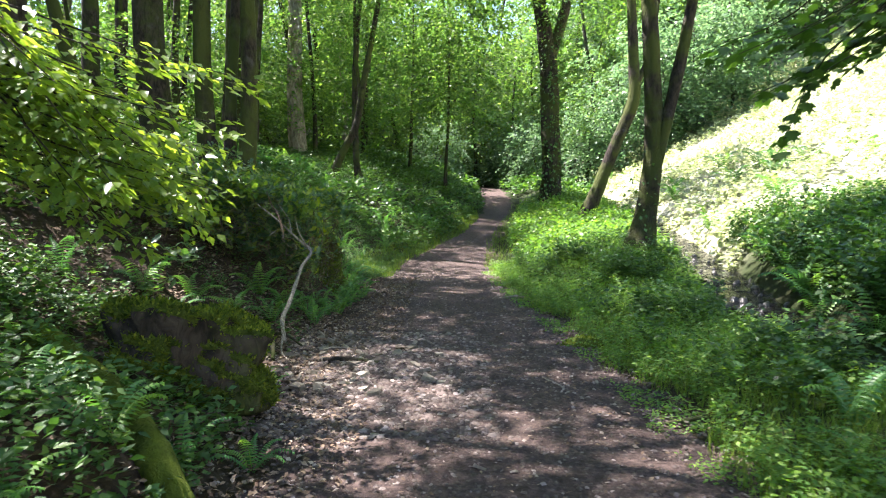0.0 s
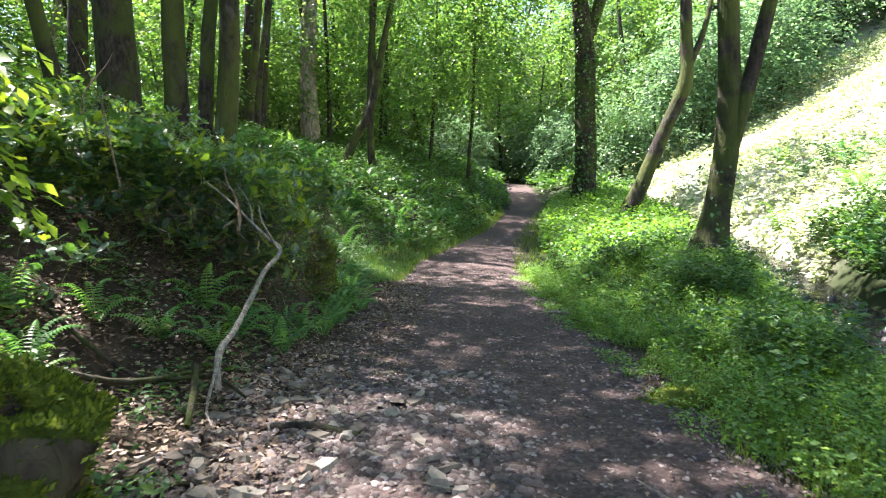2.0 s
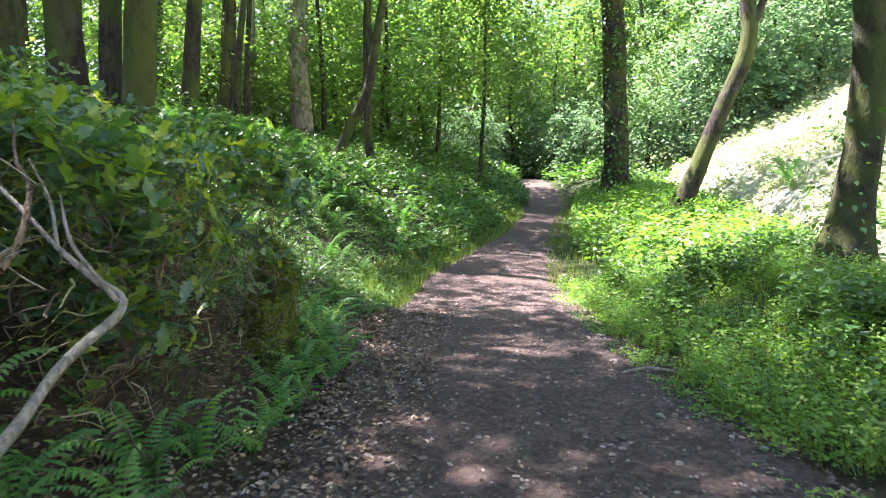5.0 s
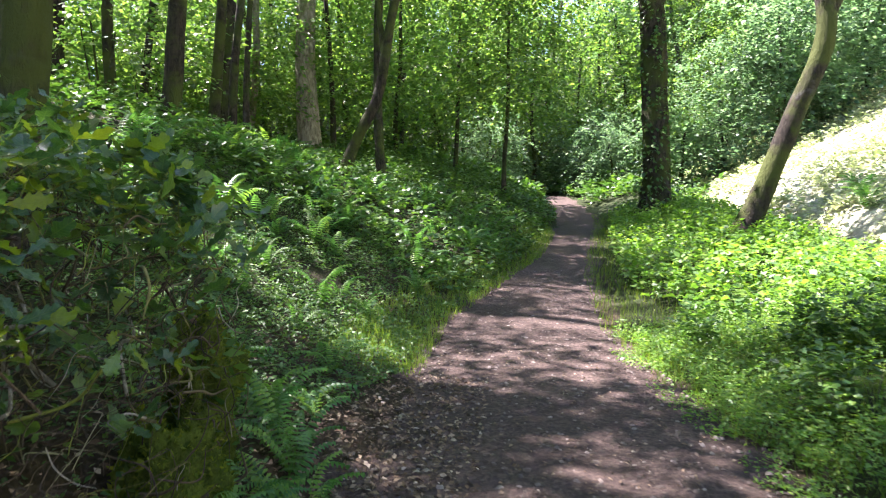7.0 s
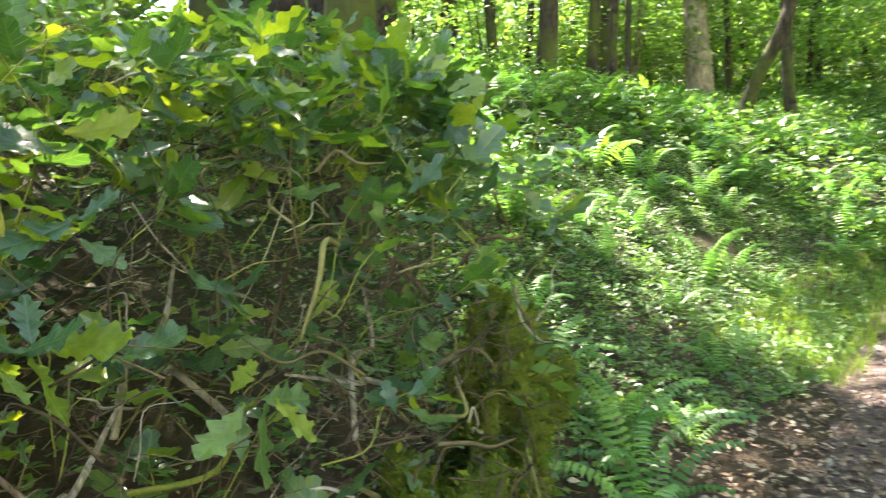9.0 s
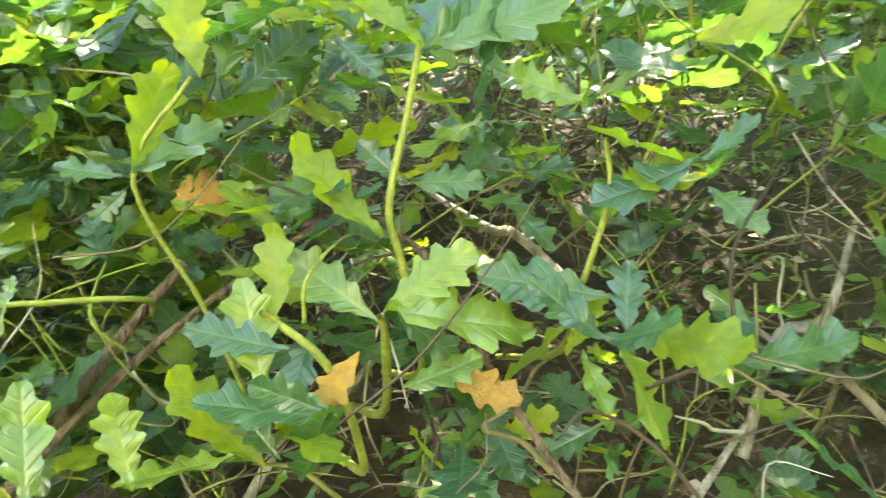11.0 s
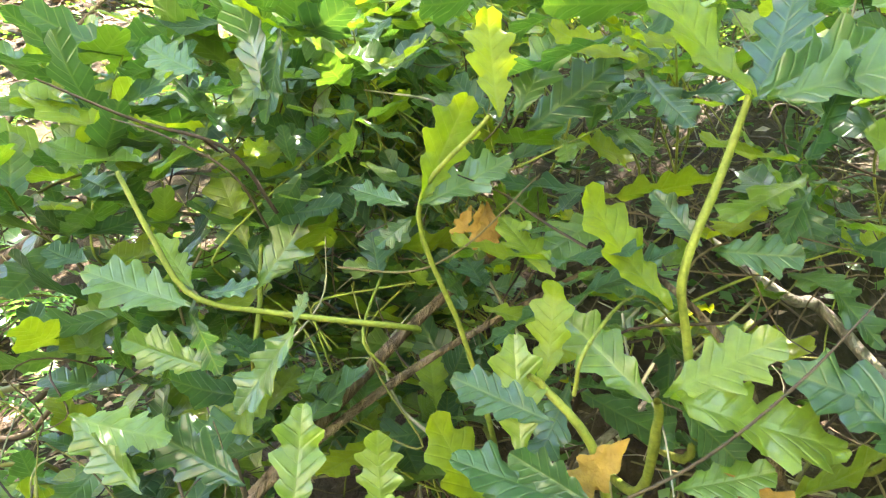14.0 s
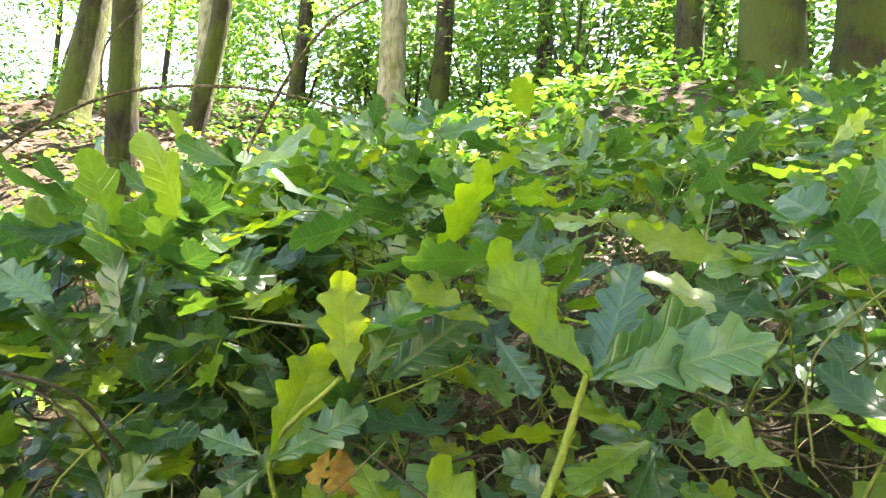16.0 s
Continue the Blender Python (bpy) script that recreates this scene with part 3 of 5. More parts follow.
# further trees behind the thicket and down the valley
for _k, (_x, _y, _r, _h, _l, _m) in enumerate([(-6.7, 3.9, 0.16, 10, (0.2, 0.1), 2), (-7.4, 4.9, 0.11, 9, (0.9, 0.7), 2), (-11.8, 1.8, 0.18, 12, (0, 0), 1),
                                               (-13.5, 2.6, 0.16, 12, (0, 0), 0), (-12.3, 5.3, 0.25, 15, (0, 0), 1), (-12.9, 6.0, 0.18, 14, (0, 0), 2),
                                               (-16, 7.5, 0.2, 14, (0, 0), 0), (-17, 10, 0.2, 14, (0, 0), 0), (-9.5, 12.9, 0.15, 12, (0.3, 0), 2)]):
    tree("woodland_tree", "sunlit mossy woodland tree behind the oak thicket", _x, _y, [straight(_h, _r, _l, 140 + _k)], (M_bark, M_bark_pale, M_bark_moss)[_m],
         # The last tree's larger crown is unseen, enlarged to shade the thicket.
         [(_l[0], _l[1], _h, 0.95 if _k == 8 else 0.2 if _k in (4, 5) else 0.4, False)], 160 + _k, group="trees behind the thicket")


def far_trees():
    """Thinner trees that close the wood on the bank, at the valley's head and behind."""
    g = np.random.default_rng(5)
    spots = []
    tries = 0
    while len(spots) < 96 and tries < 6000:
        tries += 1
        zone = g.integers(0, 13)
        if zone < 6:
            x, y = g.uniform(-26, -5.5), g.uniform(17, 60)
            if x > -8 + (y - 20) * 0.05 and y < 34:
                continue
        elif zone < 9:
            x, y = g.uniform(-8, 26), g.uniform(44, 66)
            if y < 44 and x < 7:
                continue
        else:
            x, y = g.uniform(-30, -14), g.uniform(-12, 17)
        if x > 0 and x - float(stream_mid(y)) > -2 and y < 44:
            continue
        if all((x - a) ** 2 + (y - b) ** 2 > 5.0 for a, b in spots):
            spots.append((x, y))
    for k, (x, y) in enumerate(spots):
        h, r = g.uniform(11, 16), g.uniform(0.09, 0.22)
        lean = (g.normal(0, 1.3), g.normal(0, 0.6))
        cr = [(lean[0], lean[1], h, g.uniform(0.8, 1.1) * (0.45 if x > -18 and y < 27 else 0.6 if y > 26 else 1), False)]
        if k % 3 != 0 and not (x > -13 and y < 26):
            cr.append((g.normal(0, 0.8), g.normal(0, 0.8), g.uniform(5.0, 8.0), g.uniform(0.8, 1.2), True))
        if k % 4 == 0 and y > 24 or y < 17 and k % 2:
            cr.append((g.normal(0, 0.8), g.normal(0, 0.8), g.uniform(1.5, 3.5), g.uniform(0.6, 0.9), True))
        if y > 26:
            cr.append((g.normal(0, 1.2), g.normal(0, 0.8), g.uniform(3.2, 5.0), g.uniform(0.9, 1.3), True))
            if k % 2:
                cr.append((g.normal(0, 1.2), g.normal(0, 0.8), g.uniform(8, 10.5), g.uniform(0.9, 1.2), True))
        tree("far_tree", "slender leafy tree far back in the wood", x, y, [straight(h, r, lean, 300 + k)], (M_bark, M_bark, M_bark_pale, M_bark_moss)[k % 4],
             cr, 400 + k, group="far trees of the wood", sides=6)


far_trees()


def hillside_trees():
    """Broad bushy trees that close the valley's head and the far hillside."""
    g = np.random.default_rng(15)
    spots = [(-34 + 5.2 * k + g.uniform(-1.5, 1.5), 68 + g.uniform(-4, 8)) for k in range(16)]
    spots += [(11 + 4.0 * k + g.uniform(-1, 1), 55 - 0.2 * k + g.uniform(-2, 3)) for k in range(7)]
    spots += [(33 + g.uniform(-2, 6), 10 + 5.5 * k) for k in range(8)]
    for k, (x, y) in enumerate(spots):
        h = g.uniform(11, 15)
        cr = [(g.normal(0, 1), g.normal(0, 1), f * h + g.uniform(-0.8, 0.8), g.uniform(1.5, 2.1), True) for f in (0.22, 0.5, 0.8, 1.05)]
        root = tree("hillside_tree", "bushy light-green tree at the valley's head" if k < 16 else "bushy tree on the far hillside, tinted blue-green for haze", x, y, [straight(h, 0.2, (g.normal(0, 0.8), 0), 900 + k)], M_bark, [], 930 + k, group="trees of the far hillside", sides=6)
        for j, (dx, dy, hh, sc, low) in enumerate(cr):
            c = part("crown", (LOW_CROWNS if k < 16 else HAZY_CROWNS)[j % 2], None, root)
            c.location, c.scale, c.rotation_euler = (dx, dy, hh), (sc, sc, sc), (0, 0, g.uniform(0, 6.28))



def edge_shrubs():
    """Dense shrubs, haze painted into their blue-green leaves, where the open slope meets the wood."""
    g = np.random.default_rng(27)
    for k, (x, y, h, sc) in enumerate([(8.6, 40.5, 4.5, 1.0), (10.8, 41.0, 5.5, 1.2), (13.2, 40.5, 6.5, 1.3), (15.6, 41.5, 7, 1.4), (5.9, 42.5, 2.6, 0.7), (4.9, 47.0, 3.5, 1.0), (-0.6, 43.0, 2.4, 0.7), (0.6, 48.5, 3.5, 1.0), (18.5, 43, 7, 1.4)]):
        root = tree("shrub", "dense shrub at the edge of the slope, tinted blue-green for haze", x, y, [straight(h, 0.09, (g.normal(0, 0.3), 0), 1300 + k), [(0, 0, 0.3, 0.06), (0.5, 0.2, h * 0.5, 0.04), (0.9, 0.3, h * 0.8, 0.02)]], M_bark, [], 1330 + k, category="bush", group="shrubs at the slope's edge", sides=6)
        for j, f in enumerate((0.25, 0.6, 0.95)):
            c = part("crown", HAZY_CROWNS[j % 2], None, root)
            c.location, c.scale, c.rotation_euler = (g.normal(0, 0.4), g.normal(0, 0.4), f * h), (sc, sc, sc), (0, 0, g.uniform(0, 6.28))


hillside_trees()
edge_shrubs()
# leafy young trees whose boughs hang beside and over the path
YOUNG_CROWNS = [(0, 0, 9, 1.3, True), (0.6, 0, 5, 1.25, True), (0, 0, 2.1, 0.95, True)]
for _k, (_x, _y, _h, _r, _n) in enumerate([(0.1, 31.5, 7.5, 0.09, 5), (-1.8, 36.0, 9, 0.10, 2), (-4.5, 38.0, 10, 0.12, 2), (5.2, 51.0, 8, 0.12, 3), (11.0, 56.0, 10, 0.14, 3), (16.0, 57.0, 11, 0.14, 3), (21.0, 55.0, 11, 0.14, 2),
                                           (7.0, 54.0, 10, 0.14, 3), (2.2, 47.0, 10, 0.14, 2), (-6.0, 50.0, 10, 0.14, 3), (-10.0, 46.0, 10, 0.14, 3), (-14.0, 42.0, 10, 0.14, 3), (-2.0, 55.0, 10, 0.14, 3), (27.0, 52.0, 12, 0.16, 2)]):
    _cr = YOUNG_CROWNS[:_n] if _n < 5 else [(0, 0, 6.5, 1.0, True), (-0.4, -0.5, 4.0, 0.8, True), (0.6, -1.0, 8.0, 1.0, True), (0.3, -0.6, 5.2, 0.9, True), (0, -0.5, 9.5, 1.2, True)]
    tree("young_tree", "leafy young tree with hanging green boughs", _x, _y, [straight(_h, _r, (0.2, 0.1), 700 + _k)], M_bark, _cr, 720 + _k, group="young trees", sides=7)

tree("woodland_tree", "slim mossy woodland tree behind the oak thicket", -5.0, 6.2,
     # Side limbs and crowns are unseen, added to shade the near path and verge.
     [straight(11, 0.11, (0.8, 0.4), 171), [(0.6, 0.3, 8.5, 0.06), (1.8, 1.4, 10, 0.05), (3.0, 2.8, 11.2, 0.03)], [(0.6, 0.2, 8.0, 0.06), (2.0, 0.0, 10, 0.05), (3.6, -0.2, 11.2, 0.03)]],
     M_bark_moss, [(1.4, 1.3, 11.5, 1.0, False), (0.4, 1.7, 12.2, 0.7, False), (3.0, 3.0, 11.6, 0.85, False), (3.8, -0.2, 11.6, 0.8, False), (2.6, 3.6, 12.6, 0.8, False), (-0.4, 0.5, 11.8, 0.6, False)], 172, group="trees behind the thicket")
_hg = np.random.default_rng(55)
for _k in range(40):
    if _k < 22:
        _x, _y = float(_hg.uniform(-24, -10.5)), float(_hg.uniform(-9, 15))
    else:
        _x, _y = float(_hg.uniform(-20, -8.5)), float(_hg.uniform(20, 44))
    if abs(_x + 11) < 1.6 and abs(_y - 4) < 2.0:
        _x -= 5.0
    _st = [[(0, 0, 0, 0.05), (0.1, 0, 0.8, 0.04), (0.3, 0.1, 2.2, 0.02)], [(0, 0, 0, 0.04), (-0.3, 0.1, 1.0, 0.03), (-0.6, 0.2, 2.4, 0.015)], [(0, 0, 0, 0.04), (0.1, -0.3, 1.0, 0.03), (0.2, -0.7, 2.2, 0.015)]]
    tree("hazel_bush", "leafy hazel bush between the trunks", _x, _y, _st, M_bark, [(0, 0, float(_hg.uniform(1.8, 2.8)), float(_hg.uniform(0.75, 1.15)), True)], 560 + _k,
         category="bush", group="hazel bushes", sides=6)
# tall trees added out of sight so that their crowns shade the path
for _k, (_x, _y, _h) in enumerate([(-4.6, -2.5, 13), (-5.8, 1.2, 14), (3.8, -4.5, 12), (-12.5, 26.0, 16), (-3.8, -8, 13), (-14.5, 21.5, 16)]):
    tree("shade_tree", "unseen tall tree added for the shade of its crown", _x, _y, [straight(_h, 0.28, (0.6, 0.2), 800 + _k)], M_bark,
         [(0.6, 0.2, _h, 1.1, False)], 820 + _k, group="shade trees", sides=8)


# ---------------------------------------------------------------- undergrowth
def coords(x, y):
    d = x - path_mid(y)
    ph = path_half(y)
    return -d - ph, d - ph, x - stream_mid(y)


def sample(n, xr, yr, keep, g):
    """Spots (n, 2) in a box of the plan where keep() holds."""
    got = np.zeros((0, 2))
    while len(got) < n:
        q = np.stack([g.uniform(*xr, 4 * n), g.uniform(*yr, 4 * n)], 1)
        u, v, w = coords(q[:, 0], q[:, 1])
        got = np.vstack([got, q[keep(q[:, 0], q[:, 1], u, v, w)]])
    return got[:n]


HERB_V = [(0, 0, 0), (0.26, 0.42, 0.05), (0, 1, -0.10), (-0.26, 0.42, 0.05), (0, 0.45, -0.03)]
HERB_F = [(0, 1, 2, 4), (0, 4, 2, 3)]
BLADE_V = [(-0.5, 0, 0), (0.5, 0, 0), (0.42, 0.45, 0.05), (-0.42, 0.45, 0.05), (0.05, 1, -0.22), (-0.05, 1, -0.22)]
BLADE_F = [(0, 1, 2, 3), (3, 2, 4, 5)]


def stuff(name, me, mat, label, category):
    return tagged(part(name, me, mat), label, category, kind="stuff")


def herbs(name, label, mat, spots, height, leaf, per, seed, category="undergrowth", far=False):
    g = np.random.default_rng(seed)
    n = len(spots)
    H = g.uniform(*height, n)
    z = land(spots[:, 0], spots[:, 1])
    f = g.uniform(0.25, 1, (n, per))
    a = g.uniform(0, 2 * np.pi, (n, per))
    P = np.empty((n, per, 3))
    off = 0.03 + 0.10 * H[:, None]
    P[..., 0] = spots[:, :1] + np.cos(a) * off * g.uniform(0.3, 1, (n, per))
    P[..., 1] = spots[:, 1:] + np.sin(a) * off * g.uniform(0.3, 1, (n, per))
    P[..., 2] = z[:, None] + f * H[:, None]
    D = np.stack([np.cos(a), np.sin(a), g.normal(0.15, 0.35, (n, per))], -1)
    S = leaf * g.uniform(0.55, 1.3, (n, per))
    P, D, S = P.reshape(-1, 3), D.reshape(-1, 3), S.ravel()
    return stuff(name, scatter(name, LEAF_V if far else HERB_V, LEAF_F if far else HERB_F, P, frames_of(D, g.normal(0, 0.4, len(P))), S), mat, label, category)


def grass(name, label, mat, spots, length, width, seed):
    g = np.random.default_rng(seed)
    n = len(spots)
    a = g.uniform(0, 2 * np.pi, n)
    D = np.stack([np.cos(a) * 0.45, np.sin(a) * 0.45, np.ones(n)], 1) * 1.0
    D[:, :2] *= g.uniform(0.2, 1.6, (n, 1))
    R = frames_of(D, g.normal(0, 0.5, n) + np.pi)
    L = g.uniform(*length, n)
    S = np.stack([width * g.uniform(0.7, 1.4, n), L, L], 1)
    P = np.stack([spots[:, 0], spots[:, 1], land(spots[:, 0], spots[:, 1]) - 0.01], 1)
    return stuff(name, scatter(name, BLADE_V, BLADE_F, P, R, S), mat, label, "grass")


_g = np.random.default_rng(21)
patchy = lambda x, y, f=1.3, s=0.0: lumps(x, y, f, s)
# the right-hand verge
q = sample(26000, (0.6, 8), (1.0, 16), lambda x, y, u, v, w: (v > 0.02 + 0.34 * patchy(x, y, 1.7)) & (w < -0.95) & (_g.random(x.size) < np.exp(-(y - 1) / 16)), _g)
grass("grass", "bright green verge grass beside the path", M_grass, q, (0.06, 0.24), 0.006, 22)
q = sample(14000, (-0.5, 9), (14, 33), lambda x, y, u, v, w: (v > -0.1) & (w < -0.7) & (v < 5), _g)
grass("grass", "sunlit yellow-green grass along the far verge", M_grass, q, (0.07, 0.22), 0.009, 23)
q = sample(9500, (0.6, 8), (2.0, 17), lambda x, y, u, v, w: (v > 0.05 + 0.3 * patchy(x, y, 1.7)) & (w < -1.0) & (patchy(x, y) > -0.45), _g)
herbs("verge_herbs", "lush green wild herbs on the verge", M_verge, q, (0.06, 0.34), 0.045, 10, 24)
q = sample(1300, (0.6, 3.2), (2.5, 16), lambda x, y, u, v, w: (v > -0.28) & (v < 0.15) & (patchy(x, y, 2.3, 5) > -0.1), _g)
herbs("edge_herbs", "low green seedlings creeping onto the path's edge", M_verge, q, (0.02, 0.10), 0.035, 6, 38)
q = sample(1100, (0.9, 7), (2.0, 17), lambda x, y, u, v, w: (v > 0.5) & (w < -1.1) & (patchy(x, y, 1.9, 7) > 0.35), _g)
herbs("nettles", "clumps of taller dark green nettles on the verge", M_herb, q, (0.3, 0.62), 0.085, 12, 36)
q = sample(2600, (2, 10), (16, 32), lambda x, y, u, v, w: (v > 0.5) & (w < -0.4), _g)
herbs("verge_herbs", "tall green wild herbs around the trees", M_verge, q, (0.25, 0.6), 0.11, 9, 25, far=True)
# the left-hand foot of the bank
q = sample(7500, (-4, 1.5), (14.5, 30), lambda x, y, u, v, w: (u > -0.08) & (u < 0.9), _g)
grass("grass", "short green grass along the bank's foot", M_grass, q, (0.06, 0.22), 0.010, 26)
q = sample(10500, (-5.8, 1), (11.4, 21), lambda x, y, u, v, w: (u > 0.1 + 0.5 * smoothstep(15, 12, y)) & (patchy(x, y, 1.1, 4) > -0.55), _g)
herbs("bank_herbs", "dense small green herbs covering the bank", M_herb, q, (0.03, 0.20), 0.05, 7, 27)
q = sample(2600, (-9, 9), (36, 56), lambda x, y, u, v, w: (np.abs(x - path_mid(y)) > 0.9), _g)
herbs("far_herbs", "green undergrowth at the valley's head", M_herb, q, (0.2, 0.9), 0.26, 8, 35, far=True)
q = sample(5200, (-9, 2), (19, 38), lambda x, y, u, v, w: (u > 0.2), _g)
herbs("bank_herbs", "green undergrowth on the far bank", M_herb, q, (0.15, 0.6), 0.12, 8, 28, far=True)
q = sample(4200, (-16, -4.2), (6, 30), lambda x, y, u, v, w: (u > 2.6) & (patchy(x, y, 0.7, 3) > -0.35), _g)
herbs("wood_herbs", "sparse green herbs between the tree trunks", M_herb, q, (0.05, 0.45), 0.12, 7, 29, far=True)
q = sample(2600, (-4.5, -0.8), (0.8, 5.4), lambda x, y, u, v, w: (u > 0.12) & (patchy(x, y, 2.1, 1) > -0.3), _g)
herbs("ivy", "dark glossy ivy and herbs over the near bank", M_herb, q, (0.05, 0.30), 0.065, 7, 30)
q = sample(1300, (-5.5, -1.62), (7.6, 12.2), lambda x, y, u, v, w: (u > 0.25), _g)
herbs("thicket_herbs", "small green leaves growing under the thicket", M_herb, q, (0.05, 0.45), 0.045, 8, 33)
q = sample(1800, (-13, -4.6), (-2, 10), lambda x, y, u, v, w: (u > 2), _g)
herbs("wood_herbs", "sunlit green herbs behind the thicket", M_herb, q, (0.05, 0.4), 0.075, 8, 34, far=True)
q = sample(260, (-4.0, -1.5), (5.0, 8.0), lambda x, y, u, v, w: (u > 0.35) & (patchy(x, y, 2.0, 6) > -0.1), _g)
herbs("hollow_herbs", "scattered green herbs in the leaf-strewn hollow", M_herb, q, (0.03, 0.25), 0.06, 8, 37)
# beyond the stream
q = sample(8000, (4.5, 14), (3, 16.5), lambda x, y, u, v, w: (w > 0.72) & (w < 5.5 - 0.35 * np.clip(y - 6, 0, 20)), _g)
herbs("stream_bank_herbs", "blue-green nettles and herbs on the stream bank", M_herb, q, (0.25, 0.8), 0.10, 7, 31, far=True)
# These herbs carry the slope's glaring sunlight in their pale colour.
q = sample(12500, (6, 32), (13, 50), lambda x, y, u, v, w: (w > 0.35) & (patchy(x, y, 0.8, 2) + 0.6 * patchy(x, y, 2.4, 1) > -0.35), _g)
herbs("meadow_herbs", "herbs on the open slope, coloured pale for glaring sunlight", M_glare_herb, q, (0.1, 0.55), 0.15, 8, 32, far=True)


# ferns
def frond_mesh(name, n=15, width=0.20):
    """One arching frond, 1 long, with tapered pinnae on both sides."""
    V, F = [], []
    for k in range(n):
        f = (k + 1.2) / (n + 1.0)
        y, z = f * 0.92, 0.42 * math.sin(f * 2.2) - 0.10 * f * f
        w = width * (math.sin(min(1, f * 1.25 + 0.12) * math.pi * 0.62 + 0.35)) * (1.02 - f) ** 0.55
        hw = 0.40 / n * 0.9
        for s in (-1, 1):
            b = len(V)
            V += [(0, y - hw * 0.6, z), (0, y + hw * 0.6, z), (s * w * 0.55, y + hw * 1.3 + w * 0.15, z - 0.02), (s * w * 0.55, y - hw * 0.5 + w * 0.10, z - 0.02), (s * w, y + w * 0.3, z - 0.06)]
            F += [(b, b + 1, b + 2, b + 3), (b + 3, b + 2, b + 4, b + 4)]
    me = bpy.data.meshes.new(name)
    F = [f if len(set(f)) == 4 else f[:3] for f in F]
    m = 7
    for k in range(m):
        f = k / (m - 1)
        V += [(-0.006 * (1.2 - f), f * 0.95, 0.42 * math.sin(f * 2.2) - 0.10 * f * f + 0.003), (0.006 * (1.2 - f), f * 0.95, 0.42 * math.sin(f * 2.2) - 0.10 * f * f + 0.003)]
        if k:
            b = len(V) - 4
            F.append((b, b + 1, b + 3, b + 2))
    me.from_pydata(V, [], F)
    me.materials.append(M_fern)
    return me


FRONDS = [frond_mesh("frond", 15, 0.19), frond_mesh("frond", 17, 0.16)]


def fern(x, y, size, seed, label="green fern with arching feathery fronds", z=None):
    g = np.random.default_rng(seed)
    e = empty("fern", x, y, float(land(x, y)) - 0.01 if z is None else z, label, "fern", "ferns")
    n = g.integers(6, 10)
    for k in range(n):
        f = part("frond", FRONDS[k % 2], None, e)
        f.rotation_euler = (radians(g.uniform(8, 42)), radians(g.normal(0, 8)), 2 * math.pi * (k + g.uniform(-0.3, 0.3)) / n)
        s = size * g.uniform(0.7, 1.15)
        f.scale = (s, s, s)
    return e


_fg = np.random.default_rng(77)
for _k, (_x, _y, _s) in enumerate([(-1.95, 8.1, 0.5), (-2.3, 8.3, 0.55), (-1.75, 8.7, 0.45), (-1.6, 8.25, 0.4), (-1.62, 9.0, 0.42), (-2.4, 7.6, 0.4), (-1.62, 11.1, 0.5), (-1.55, 11.5, 0.55), (-1.62, 11.9, 0.6), (-1.8, 12.2, 0.6), (-2.3, 12.3, 0.6), (-2.2, 11.8, 0.55),
                                   (-1.95, 12.5, 0.5), (-1.75, 12.9, 0.4)]):
    fern(_x, _y, _s, 900 + _k)
for _k, (_x, _y, _s) in enumerate([(-1.66, 10.8, 0.42), (-1.68, 10.3, 0.34), (-1.48, 9.35, 0.36), (-1.5, 9.75, 0.36), (-1.44, 10.1, 0.38), (-1.5, 10.55, 0.42), (-1.4, 10.95, 0.40), (-1.36, 11.3, 0.42), (-1.62, 8.55, 0.40), (-1.55, 3.05, 0.4), (-1.35, 3.4, 0.38), (-1.2, 2.6, 0.42), (-1.9, 3.0, 0.4), (-1.5, 2.2, 0.4),
                                   (-1.1, 3.75, 0.3), (-2.6, 6.3, 0.42), (-3.1, 6.9, 0.5), (-2.25, 5.7, 0.36), (-3.4, 5.9, 0.5), (-2.8, 7.4, 0.5), (-2.0, 7.7, 0.42)]):
    fern(_x, _y, _s, 920 + _k)
for _k, (_x, _y, _s) in enumerate([(2.75, 4.4, 0.55), (3.2, 4.7, 0.5), (2.3, 3.6, 0.35), (5.6, 9.8, 0.7), (5.9, 10.6, 0.75), (6.2, 9.2, 0.75), (6.6, 11.2, 0.8), (6.4, 12.2, 0.8),
                                   (6.9, 10.2, 0.8), (7.2, 12.8, 0.85), (7.6, 11.5, 0.8), (5.6, 8.3, 0.7), (6.2, 7.6, 0.7)]):
    fern(_x, _y, _s, 960 + _k)
for _k, (_x, _y) in enumerate(sample(105, (-6, 0.5), (12.6, 25), lambda x, y, u, v, w: u > 0.55, _fg)):
    fern(float(_x), float(_y), float(_fg.uniform(0.38, 0.75)), 1000 + _k)
for _k, (_x, _y) in enumerate(sample(14, (6, 12), (12, 26), lambda x, y, u, v, w: (w > 0.6) & (w < 5), _fg)):
    fern(float(_x), float(_y), float(_fg.uniform(0.7, 1.0)), 1100 + _k, "pale sunlit bracken fern on the stream bank")

for _k, (_x, _y) in enumerate(sample(26, (5.0, 9), (6.5, 14), lambda x, y, u, v, w: (w > 0.5) & (w < 3.2), _fg)):
    fern(float(_x), float(_y), float(_fg.uniform(0.55, 0.9)), 1200 + _k, "blue-green fern arching over the stream bank")


